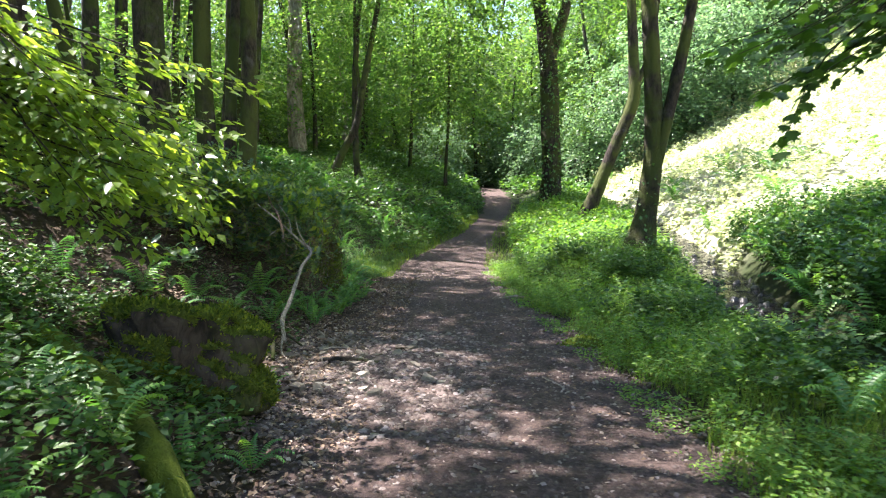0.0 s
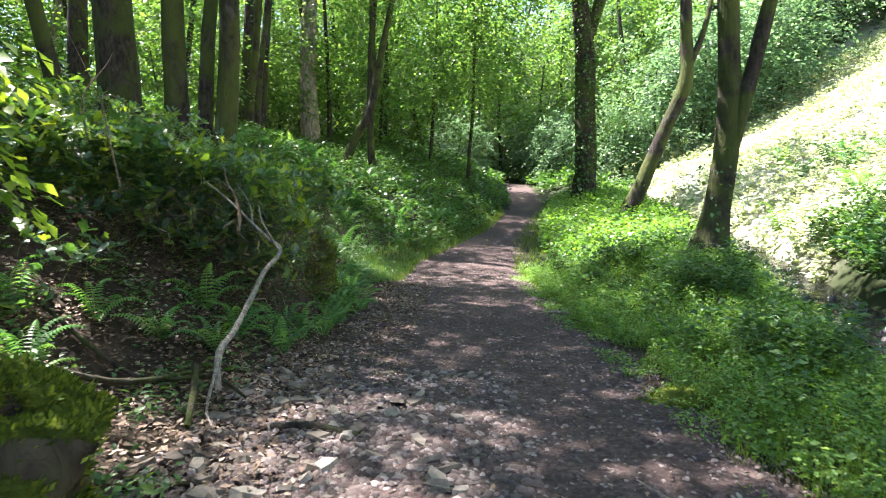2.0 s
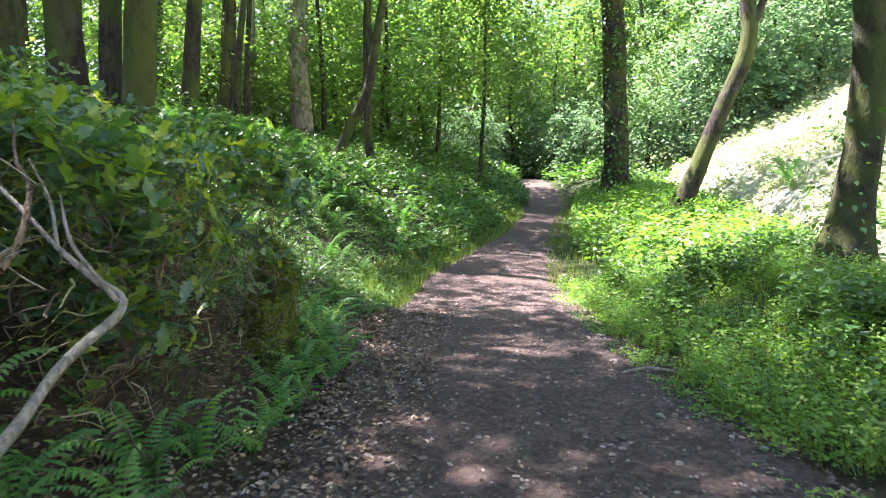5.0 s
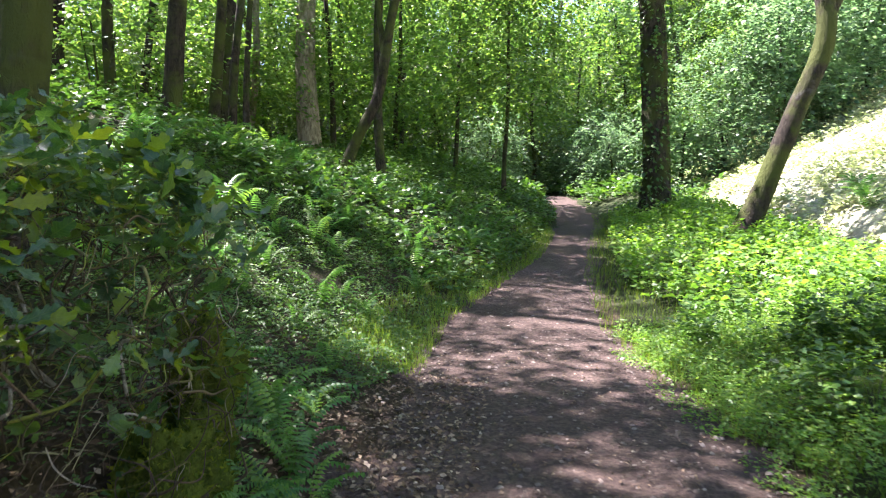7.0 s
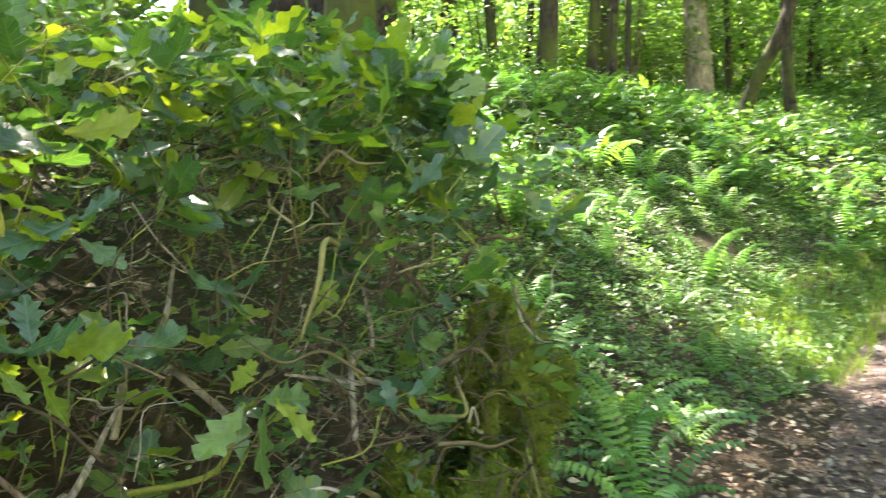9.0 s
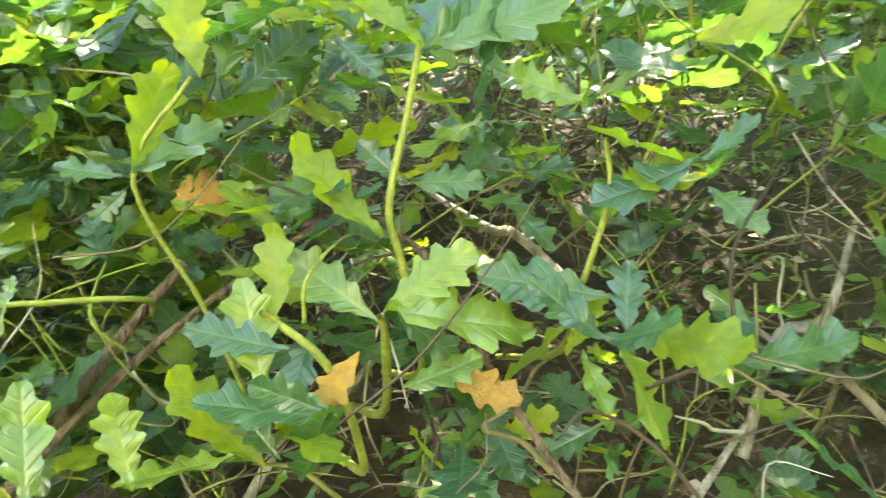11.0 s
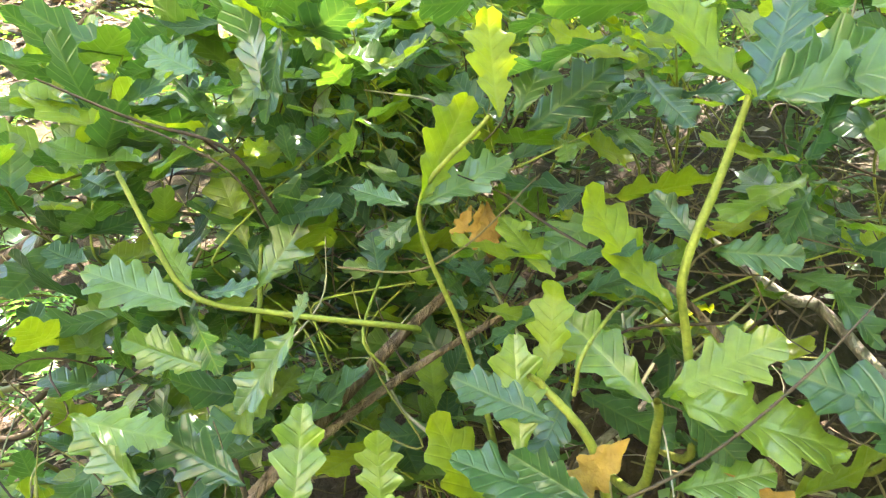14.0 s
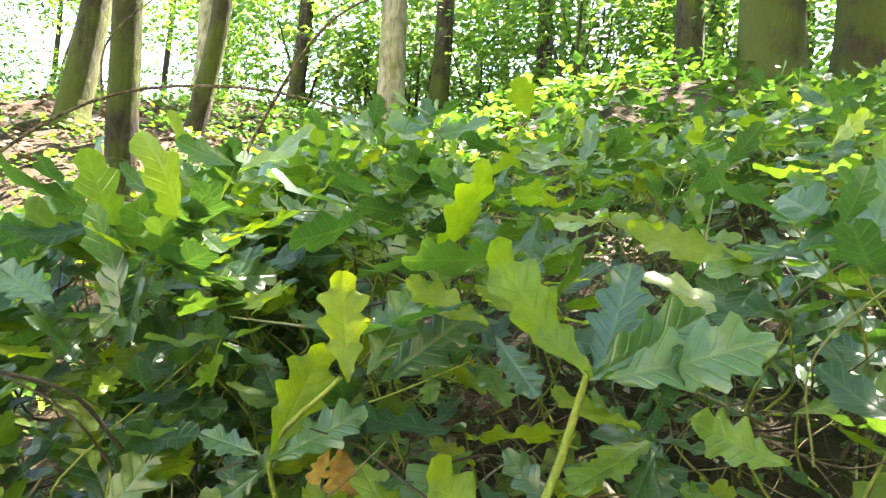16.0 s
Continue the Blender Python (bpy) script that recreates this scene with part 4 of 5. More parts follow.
# ---------------------------------------------------------------- the near bank
def lumpy_block(name, size, mat, seed, amount=0.12, cuts=7, rounding=0.32):
    """A weathered block: a rounded box pushed in and out."""
    bm = bmesh.new()
    bmesh.ops.create_cube(bm, size=1)
    bmesh.ops.subdivide_edges(bm, edges=bm.edges[:], cuts=cuts, use_grid_fill=True)
    for v in bm.verts:
        p = v.co.copy()
        r = p.normalized() * 0.62
        p = p.lerp(r, rounding)
        n = noise.noise(p * 2.2 + Vector((seed, 0, 0))) + 0.5 * noise.noise(p * 6 + Vector((0, seed, 0)))
        p += p.normalized() * n * amount
        v.co = Vector((p.x * size[0], p.y * size[1], p.z * size[2]))
    for f in bm.faces:
        f.smooth = True
    me = bpy.data.meshes.new(name)
    bm.to_mesh(me)
    bm.free()
    me.materials.append(mat)
    return me


def moss_on(name, base, lift, threshold, seed):
    """The upward faces of a block's mesh, raised as a cushion of moss."""
    bm = bmesh.new()
    bm.from_mesh(base)
    bm.normal_update()
    bmesh.ops.delete(bm, geom=[f for f in bm.faces if f.normal.z + 0.45 * noise.noise(f.calc_center_median() * 5 + Vector((seed, 0, 0))) < threshold], context="FACES")
    for v in bm.verts:
        v.co += v.normal * lift * (0.8 + 0.7 * noise.noise(v.co * 9)) if not v.is_boundary else -v.normal * 0.01
    me = bpy.data.meshes.new(name)
    bm.to_mesh(me)
    bm.free()
    return me


def fuzz(me, n, size, seed, up=-1.0):
    """Short moss tufts standing on a mesh's faces: a mesh of its own."""
    g = np.random.default_rng(seed)
    C = np.array([p.center for p in me.polygons])
    N = np.array([p.normal for p in me.polygons])
    A = np.array([p.area for p in me.polygons]) * (N[:, 2] > up)
    k = g.choice(len(C), n, p=A / A.sum())
    spread = np.sqrt(A[k])[:, None] * 0.5
    P = C[k] + g.normal(0, 1, (n, 3)) * spread
    P -= N[k] * np.sum((P - C[k]) * N[k], axis=1, keepdims=True)
    D = N[k] + g.normal(0, 0.55, (n, 3)) + [0, 0, 0.25]
    S = size * g.uniform(0.5, 1.4, n)
    return scatter("tuft", LEAF_V, LEAF_F, P - N[k] * 0.006, frames_of(D, g.uniform(0, 6.28, n)), np.stack([S * 0.6, S, S], 1))


M_tuft = leaf_material("moss_tuft", [(0, (0.04, 0.07, 0.012)), (0.5, (0.10, 0.145, 0.02)), (1, (0.20, 0.235, 0.03))], (1.6, 1.6, 0.6), 0.8, 0.35, gloss=0.1)
M_rock = bark_material("damp_mossy_rock", (0.016, 0.013, 0.009), (0.07, 0.056, 0.038), (0.06, 0.075, 0.015), 0.38, 9.0)
rock = empty("mossy_rock", -1.72, 4.45, 0.50, "dark damp rock slab capped with yellow-green moss", "rock")
rock.rotation_euler = (0, radians(16), radians(28))
_rb = lumpy_block("body", (0.9, 0.46, 0.58), M_rock, 3.0, 0.26, 19, 0.2)
_body = part("body", _rb, M_rock, rock)
_rm = moss_on("moss", _rb, 0.03, 0.0, 2.0)
part("moss", _rm, M_moss, _body, "thick yellow-green moss cushion")
tagged(part("moss_fuzz", fuzz(_rm, 9000, 0.034, 5, -0.6), M_tuft, _body, "yellow-green moss tufts"), kind="stuff")


def stick(name, label, pts, radii, mat, category="branch", group="", sides=7, twigs=()):
    """A branch or root lying about; twigs: further (points, radii)."""
    o = Vector(pts[0])
    e = empty(name, *o, label, category, group)
    V, F = tube(np.array(pts) - np.array(o), radii, sides, 0.06, len(pts))
    stem = part("stem", mesh_np("stem", V, F, True), mat, e)
    for tp, tr in twigs:
        V, F = tube(np.array(tp) - np.array(o), tr, 6, 0.05, 3)
        part("twig", mesh_np("twig", V, F, True), mat, stem)
    return e


def gz(x, y, h=0.0):
    return (x, y, float(land(x, y)) + h)


stick("mossy_root", "thick moss-covered root running down the bank", [gz(-2.4, 3.9, 0.05), gz(-1.85, 3.55, 0.06), gz(-1.45, 3.2, 0.06), gz(-1.15, 2.95, 0.03), gz(-0.9, 2.7, -0.03)], [0.11, 0.12, 0.1, 0.08, 0.03], M_moss, "root", sides=10)
stick("dead_branch", "pale bare dead branch leaning against the thicket",
      [(-1.62, 6.75, 0.16), (-1.69, 6.95, 0.36), (-1.71, 7.35, 0.47), (-1.73, 7.8, 0.65), (-1.72, 8.08, 0.82), (-1.67, 8.41, 0.98), (-1.78, 8.38, 1.10), (-1.91, 8.37, 1.22), (-2.14, 8.43, 1.42), (-2.37, 8.48, 1.59)],
      [0.02, 0.025, 0.024, 0.022, 0.021, 0.02, 0.015, 0.012, 0.010, 0.005], M_dead,
      twigs=[([(-1.69, 8.4, 1.0), (-1.74, 8.35, 1.1), (-1.8, 8.28, 1.25), (-1.84, 8.29, 1.43)], [0.012, 0.010, 0.008, 0.004]),
             ([(-1.91, 8.37, 1.22), (-1.95, 8.4, 1.4), (-2.1, 8.5, 1.58)], [0.009, 0.007, 0.003]),
             ([(-1.69, 6.95, 0.34), (-1.62, 6.7, 0.3), (-1.58, 6.45, 0.12), (-1.42, 6.2, 0.06)], [0.012, 0.011, 0.009, 0.006])])
stick("fallen_stick", "rotten greenish stick propped on the bank's foot", [(-1.76, 6.72, 0.33), (-1.68, 6.5, 0.22), (-1.6, 6.2, 0.1)], [0.022, 0.025, 0.02], M_bark_moss, group="fallen sticks")
stick("fallen_stick", "dark fallen stick lying across the path edge", [gz(-1.2, 6.38, 0.04), gz(-0.95, 6.42, 0.05), gz(-0.62, 6.32, 0.04)], [0.02, 0.03, 0.022], M_bark, group="fallen sticks")
stick("fallen_stick", "long brown stick on the leaf litter", [gz(-3.0, 7.0, 0.1), gz(-2.3, 6.95, 0.12), gz(-1.7, 6.85, 0.2), gz(-1.45, 6.8, 0.08)], [0.014, 0.018, 0.016, 0.01], M_bark, group="fallen sticks")
stick("fallen_stick", "mossy brown stick on the leaf litter", [gz(-2.6, 6.2, 0.05), gz(-2.2, 6.6, 0.15), gz(-1.9, 7.2, 0.12)], [0.02, 0.022, 0.012], M_bark_moss, group="fallen sticks")
stick("fallen_stick", "thin curved twig on the path's edge", [gz(0.95, 5.3, 0.03), gz(1.0, 5.5, 0.03), gz(0.88, 5.8, 0.03)], [0.008, 0.012, 0.008], M_dead, group="fallen sticks")
stick("fallen_stick", "dark twig on the path's edge", [gz(1.5, 4.5, 0.03), gz(1.85, 4.6, 0.05), gz(2.3, 4.62, 0.03)], [0.012, 0.018, 0.01], M_bark, group="fallen sticks")
stick("fallen_stick", "short dry stick on the verge", [gz(0.95, 11.2, 0.03), gz(1.2, 11.3, 0.04), gz(1.5, 11.1, 0.03)], [0.01, 0.014, 0.01], M_dead, group="fallen sticks")
_mm = lumpy_block("moss_mound", (0.75, 0.42, 0.15), M_moss, 5.0, 0.18, 9, 0.9)
moss_mound = tagged(part("moss_mound", _mm, M_moss), "bright yellow-green moss cushion on the verge", "moss")
moss_mound.location = gz(1.75, 7.3, 0.0)
tagged(part("moss_fuzz", fuzz(_mm, 900, 0.035, 6), M_tuft, moss_mound), kind="stuff")

# moss-covered stump below the thicket
stump = empty("mossy_stump", -1.95, 11.4, float(land(-1.95, 11.4)) - 0.1, "moss-covered rotten tree stump at the bank", "stump")
_sb = lumpy_block("trunk", (0.26, 0.34, 0.72), M_moss, 8.0, 0.42, 17, 0.5)
part("trunk", _sb, M_bark_moss, stump).location = (0.0, 0, 0.36)
_st = part("moss_fuzz", fuzz(_sb, 3200, 0.03, 7), M_tuft, stump, "shaggy yellow-green moss")
_st.location = (0.0, 0, 0.36)
tagged(_st, kind="stuff")
_si = part("ivy", fuzz(_sb, 170, 0.085, 17), M_herb, stump, "green ivy leaves clinging to the moss")
_si.location = (0.0, 0, 0.36)
tagged(_si, kind="stuff")
V, F = tube([(-0.02, 0, 0.62), (-0.05, 0.03, 0.76), (-0.12, 0.05, 0.84)], [0.13, 0.09, 0.03], 9, 0.2, 5)
part("broken_top", mesh_np("broken_top", V, F, True), M_litter, stump, "splintered brown wood")


_mh = lumpy_block("moss_mound", (0.34, 0.5, 0.46), M_moss, 12.0, 0.34, 15, 0.7)
moss_hump = tagged(part("moss_mound", _mh, M_moss), "shaggy yellow-green moss hump under the thicket", "moss")
moss_hump.location = gz(-1.86, 10.85, 0.12)
tagged(part("moss_fuzz", fuzz(_mh, 3000, 0.032, 9), M_tuft, moss_hump), kind="stuff")


# ---------------------------------------------------------------- the oak thicket
def oak_leaf_mesh(name, lobes, seed, n=25, strips=2):
    """A lobed oak leaf, 1 long along y, folded a little along its midrib and wavy."""
    g = np.random.default_rng(seed)
    ys = np.linspace(0, 1, n)
    env = 0.205 * np.sin(np.clip(ys * 0.97 + 0.01, 0, 1) ** 1.35 * math.pi) ** 0.7
    V, F = [], []
    curl, twist = g.uniform(-0.26, 0.08), g.uniform(-0.22, 0.22)
    per = 1 + 2 * strips
    for k, y in enumerate(ys):
        z0 = curl * y * y - 0.06 * math.sin(y * 3)
        V.append((0, y, z0))
        for s in (-1, 1):
            ph = y * lobes * 2 * math.pi + (0.6 if s > 0 else 0)
            fade = min(1, 5 * y) * min(1, 4 * (1 - y) + 0.2)
            w = max(0.010, env[k] * (1 + 0.28 * math.sin(ph + 0.5 * math.sin(ph)) * fade) * g.uniform(0.97, 1.03))
            yy = y + 0.03 * math.sin(ph) * fade + 0.10 * w
            wave = 0.034 * math.sin(ph * 0.5 + seed) + 0.014 * math.sin(ph) + 0.008 * g.normal()
            if strips == 2:
                V.append((s * w * 0.5, y + 0.04 * w, z0 + 0.030 + wave * 0.3 + s * twist * w * 0.5))
            V.append((s * w, yy, z0 + 0.025 + wave + s * twist * w))
    for k in range(n - 1):
        a, b = per * k, per * (k + 1)
        if strips == 2:
            F += [(a, b, b + 1, a + 1), (a + 1, b + 1, b + 2, a + 2), (a, a + 3, b + 3, b), (a + 3, a + 4, b + 4, b + 3)]
        else:
            F += [(a, b, b + 1, a + 1), (a, a + 2, b + 2, b)]
    V, F = np.array(V), np.array(F)
    me = mesh_np(name, V, F, True)
    leaf_coords(me, V)
    return me, V, F


def leaf_coords(me, V):
    """Keeps each point's place on its own leaf, for the veins."""
    at = me.attributes.new("on_leaf", "FLOAT_VECTOR", "POINT")
    at.data.foreach_set("vector", np.asarray(V, np.float32).ravel())


def frames_face(D, face):
    """Turns whose y axis runs along D and whose z axis lies as near to face as it can."""
    y = D / np.linalg.norm(D, axis=1, keepdims=True)
    x = np.cross(y, face)
    x /= np.linalg.norm(x, axis=1, keepdims=True) + 1e-9
    return np.stack([x, y, np.cross(x, y)], axis=2)


M_oak = leaf_material("oak_leaf", [(0, (0.030, 0.085, 0.046)), (0.5, (0.052, 0.125, 0.052)), (0.8, (0.115, 0.20, 0.034)), (1, (0.21, 0.28, 0.03))], (2.0, 1.9, 0.4), 0.30, 0.46, island=True, gloss=0.85, veins=True)
M_oak_one = leaf_material("oak_leaf_single", [(0, (0.030, 0.085, 0.046)), (0.5, (0.052, 0.125, 0.052)), (0.8, (0.115, 0.20, 0.034)), (1, (0.21, 0.28, 0.03))], (2.0, 1.9, 0.4), 0.30, 0.46, island=False, gloss=0.85, veins=True)
M_bough = bark_material("brown_bough", (0.06, 0.04, 0.025), (0.24, 0.17, 0.11), (0.2, 0.19, 0.12), 0.1, 40.0)
M_stem = mottled("green_stem", [(0.3, (0.11, 0.14, 0.02)), (0.7, (0.23, 0.25, 0.045))], 20, 150, 0.6, 0.4, 0.004)
M_dry = random_tint("dry_oak_leaf", [(0, (0.12, 0.062, 0.010)), (1, (0.25, 0.145, 0.022))], 0.7, island=False)
M_oak_young = leaf_material("young_oak_leaf", [(0, (0.16, 0.25, 0.022)), (1, (0.25, 0.31, 0.03))], (2.0, 1.8, 0.3), 0.38, 0.6, island=False, gloss=0.5, veins=True)
OAK = [oak_leaf_mesh("leaf", 4.6, 1), oak_leaf_mesh("leaf", 5.2, 2), oak_leaf_mesh("leaf", 4.2, 3)]
OAK_FAR = [oak_leaf_mesh("leaf", 3.5, 4 + _k, 15, 1) for _k in range(3)]
for _m, _v, _f in OAK:
    _m.materials.append(M_oak_one)
YOUNG = oak_leaf_mesh("young_leaf", 4.4, 6)[0]
YOUNG.materials.append(M_oak_young)
DRY = oak_leaf_mesh("dry_leaf", 4, 9)[0]
DRY.materials.append(M_dry)

thicket = empty("oak_thicket", -2.6, 10.0, float(land(-2.6, 10.0)), "dense sprouting oak thicket with large lobed green leaves", "bush")
_to = np.array(thicket.location)


def thicket_top(x, y):
    """Height of the leafy top over the plan."""
    b = np.interp(-x, [1.5, 1.75, 2.6, 3.6, 4.8, 6.0], [1.36, 1.62, 1.93, 2.25, 2.65, 2.85])
    return b + 0.16 * lumps(x, y, 2.1, 5) - 0.25 * smoothstep(11.3, 12.2, y) - 0.3 * smoothstep(8.9, 7.4, y) + 0.18 * np.exp(-((y - 11.0) / 0.9) ** 2)


def put_leaf(base, tip, face, k, dry=False, grow=1.0, young=False):
    """One leaf of the thicket from its stalk's end to its tip."""
    base, tip = np.array(base, float), np.array(tip, float)
    d = tip - base
    L = np.linalg.norm(d) * grow
    R = frames_face(d[None], np.array([face], float))[0]
    ob = part("dry_leaf" if dry else "leaf", DRY if dry else YOUNG if young else OAK[k % 3][0], None, thicket)
    m = Matrix.Translation(base - _to) @ Matrix(R.tolist()).to_4x4() @ Matrix.Diagonal((L, L, L, 1))
    ob.matrix_basis = m
    return ob


def shoots(n, seed):
    """Spots and headings of the leafy shoots over the thicket's top and front."""
    g = np.random.default_rng(seed)
    x = -1.6 - 3.9 * g.random(n) ** 1.25
    y = np.where(x < -3.2, g.uniform(6.6, 11.9, n), g.uniform(8.2, 11.35, n))
    z = thicket_top(x, y) - 0.32 * g.random(n) ** 1.5
    front = g.random(n) < np.where(y < 10.3, 0.27, 0.12)
    inner = (g.random(n) < 0.24) & (y < 10.2)
    x = np.where(front, g.uniform(-2.05, -1.6, n), x)
    y = np.where(front, np.minimum(y, 10.8), y)
    z = np.where(front, z - g.uniform(0.1, 0.75, n), z)
    x = np.where(inner & ~front, g.uniform(-3.3, -1.95, n), x)
    z = np.where(inner & ~front, land(x, y) + g.uniform(0.1, 0.9, n), z)
    z = np.minimum(np.maximum(z, land(x, y) + 0.15), thicket_top(x, y))
    H = np.stack([0.55 + g.normal(0, 0.5, n), g.normal(0, 0.55, n), 0.75 + g.normal(0, 0.3, n)], 1)
    H[front, 2] -= 0.4
    return np.stack([x, y, z], 1), H / np.linalg.norm(H, axis=1, keepdims=True)


def build_thicket():
    g = np.random.default_rng(33)
    P, H = shoots(880, 34)
    eye_side = (P[:, 0] > -1.8) & (P[:, 1] > 8.6) & (P[:, 1] < 10.4) & (P[:, 2] > 1.28)
    P, H = P[~eye_side], H[~eye_side]
    low = (P[:, 1] < 8.55) & (P[:, 0] > -2.7)
    P, H = P[~low], H[~low]
    # the leafy south face, down to the hollow
    n = 420
    sx = -1.72 - 2.7 * g.random(n)
    sy = np.interp(-sx, [1.7, 2.4, 4.4], [8.85, 8.75, 7.7]) + g.uniform(-0.08, 0.45, n)
    sl, st = land(sx, sy) + 0.30, thicket_top(sx, sy)
    sz = sl + (st - sl) * g.random(n) ** 0.8
    sh = np.stack([0.25 + g.normal(0, 0.45, n), -0.75 + g.normal(0, 0.35, n), 0.35 + g.normal(0, 0.35, n)], 1)
    P, H = np.vstack([P, np.stack([sx, sy, sz], 1)]), np.vstack([H, sh / np.linalg.norm(sh, axis=1, keepdims=True)])
    stems = []
    base, tips, rolls = [], [], []
    for p, h in zip(P, H):
        L = g.uniform(0.12, 0.28)
        a = p - h * L + np.array([0, 0, -0.05])
        low = a + np.array([g.normal(-0.12, 0.08), g.normal(0, 0.1), -g.uniform(0.08, 0.22)])
        low[0] = min(low[0], -1.72)
        if not (8.7 < p[1] < 10.3 and p[0] > -1.9):
            stems.append(tube([a + (low - a) * 0.3, a, (a + p) / 2 + g.normal(0, 0.022, 3), p], [0.0022, 0.0020, 0.0017, 0.0012], 5))
        side = np.cross(h, [0, 0, 1.0])
        side /= np.linalg.norm(side) + 1e-6
        upv = np.cross(side, h)
        n = g.integers(5, 9)
        for k in range(n):
            f = 1 - 0.55 * (k / n) ** 1.4
            an = k * 2.4 + g.uniform(-0.4, 0.4)
            d = h * g.uniform(0.15, 0.7) + (side * math.cos(an) + upv * math.sin(an)) * 0.9
            d[2] = 0.55 * d[2] + g.normal(0.02, 0.2)
            d /= np.linalg.norm(d)
            b = a + (p - a) * f
            s = g.uniform(0.09, 0.175) if p[1] < 8.95 else g.uniform(0.06, 0.145)
            base.append(b)
            tips.append(b + d * s)
            rolls.append(np.array([0.16, 0, 0.9]) + g.normal(0, 0.34, 3))
    base, tips, rolls = np.array(base), np.array(tips), np.array(rolls)
    close = (base[:, 1] > 8.7) & (base[:, 1] < 10.3) & (base[:, 2] > 1.05)
    clear = np.maximum(tips[:, 0], base[:, 0]) < np.where(close, np.where(base[:, 2] > 1.3, -1.76, -1.64), -1.52)
    base, tips, rolls = base[clear], tips[clear], rolls[clear]
    near = np.argsort(np.abs(base[:, 0] + 1.6) + 0.6 * np.abs(base[:, 1] - 9.6))[:230]
    pick = np.zeros(len(base), bool)
    pick[near] = True
    for k in near:
        put_leaf(base[k], tips[k], rolls[k], int(k), young=int(k) % 6 == 0)
    rest = np.where(~pick)[0]
    groups, local = [], []
    for v in range(3):
        idx = rest[rest % 3 == v]
        D = tips[idx] - base[idx]
        S = np.linalg.norm(D, axis=1)
        tv, tf = OAK_FAR[v][1], OAK_FAR[v][2]
        R = frames_face(D, rolls[idx])
        VV = np.einsum("nij,nkj->nki", R, tv[None] * S[:, None, None]) + (base[idx] - _to)[:, None, :]
        FF = tf[None] + (np.arange(len(idx)) * len(tv))[:, None, None]
        groups.append((VV.reshape(-1, 3), FF.reshape(-1, 4)))
        local.append(np.tile(tv, (len(idx), 1)))
    V, F = join(groups)
    me = mesh_np("foliage", V, F, True)
    leaf_coords(me, np.vstack(local))
    tagged(part("foliage", me, M_oak, thicket), kind="stuff")
    V, F = join(stems)
    tagged(part("new_growth", mesh_np("new_growth", V - _to, F, True), M_stem, thicket, "yellow-green young shoots"), kind="stuff")
    # tangle of old twigs within
    tw = []
    for k in range(2300):
        x, y = -1.70 - 1.9 * g.random() ** 1.6, g.uniform(8.3, 11.3)
        top, low = float(thicket_top(x, y)) - 0.2, float(land(x, y))
        z = g.uniform(low + 0.05, max(low + 0.2, top))
        if x > -1.8 and 8.7 < y < 10.3 and z > 1.2:
            continue
        d = np.array([g.normal(0, 0.4), g.normal(0, 0.8), g.normal(0.3, 0.6)])
        d /= np.linalg.norm(d)
        L = g.uniform(0.07, 0.2)
        pts = [np.array([x, y, z])]
        for _ in range(3):
            d = d + g.normal(0, 0.6, 3)
            d /= np.linalg.norm(d)
            q_ = pts[-1] + d * L * 0.6
            q_[0] = min(q_[0], -1.6)
            pts.append(q_)
        r = g.choice([0.002, 0.003, 0.0045, 0.007], p=[0.4, 0.35, 0.18, 0.07])
        if 8.6 < y < 10.4:
            r *= 0.6
        tw.append(tube(pts, [r, r * 0.9, r * 0.75, r * 0.4], 5))
    V, F = join(tw)
    tagged(part("tangle", mesh_np("tangle", V - _to, F, True), M_twig, thicket, "tangle of grey-brown bare twigs"), kind="stuff")


build_thicket()


def shoot_of(stem, radii, leaves, seed, mat=M_stem):
    """A shoot that stands clear of the thicket: a stem and its own leaves (base, tip)."""
    if stem:
        a, b = np.array(stem[0]), np.array(stem[-1])
        if a[2] > b[2] - 0.02:
            stem, radii = stem[::-1], radii[::-1]
            a = np.array(stem[0])
        root = a + [-0.17, -0.07, -0.05]
        stem, radii = [tuple(root)] + list(stem), [radii[0] * 1.1] + list(radii)
        V, F = tube(np.array(stem) - _to, radii, 7, 0.05, seed)
        part("shoot", mesh_np("shoot", V, F, True), mat, thicket, "yellow-green young shoot")
    g = np.random.default_rng(seed)
    for k, (b, t) in enumerate(leaves):
        put_leaf(b, t, np.array([0.75, 0.15, 0.6]) + g.normal(0, 0.28, 3), k + seed, grow=1.05, young=(k, seed) in ((0, 4), (3, 4), (4, 6), (0, 6), (0, 3)))


shoot_of([(-1.686, 9.005, 1.481), (-1.69, 9.05, 1.41), (-1.70, 9.10, 1.345), (-1.73, 9.2, 1.33), (-1.79, 9.326, 1.317)], [0.003, 0.0033, 0.0035, 0.0035, 0.0038],
         [((-1.684, 9.112, 1.336), (-1.647, 8.993, 1.38)), ((-1.71, 9.09, 1.35), (-1.704, 9.051, 1.415)), ((-1.697, 9.115, 1.348), (-1.719, 9.169, 1.366)),
          ((-1.66, 9.135, 1.336), (-1.663, 9.163, 1.275)), ((-1.689, 9.247, 1.331), (-1.654, 9.18, 1.247)), ((-1.684, 9.135, 1.27), (-1.655, 9.044, 1.299)), ((-1.704, 9.231, 1.327), (-1.71, 9.238, 1.36))], 1)
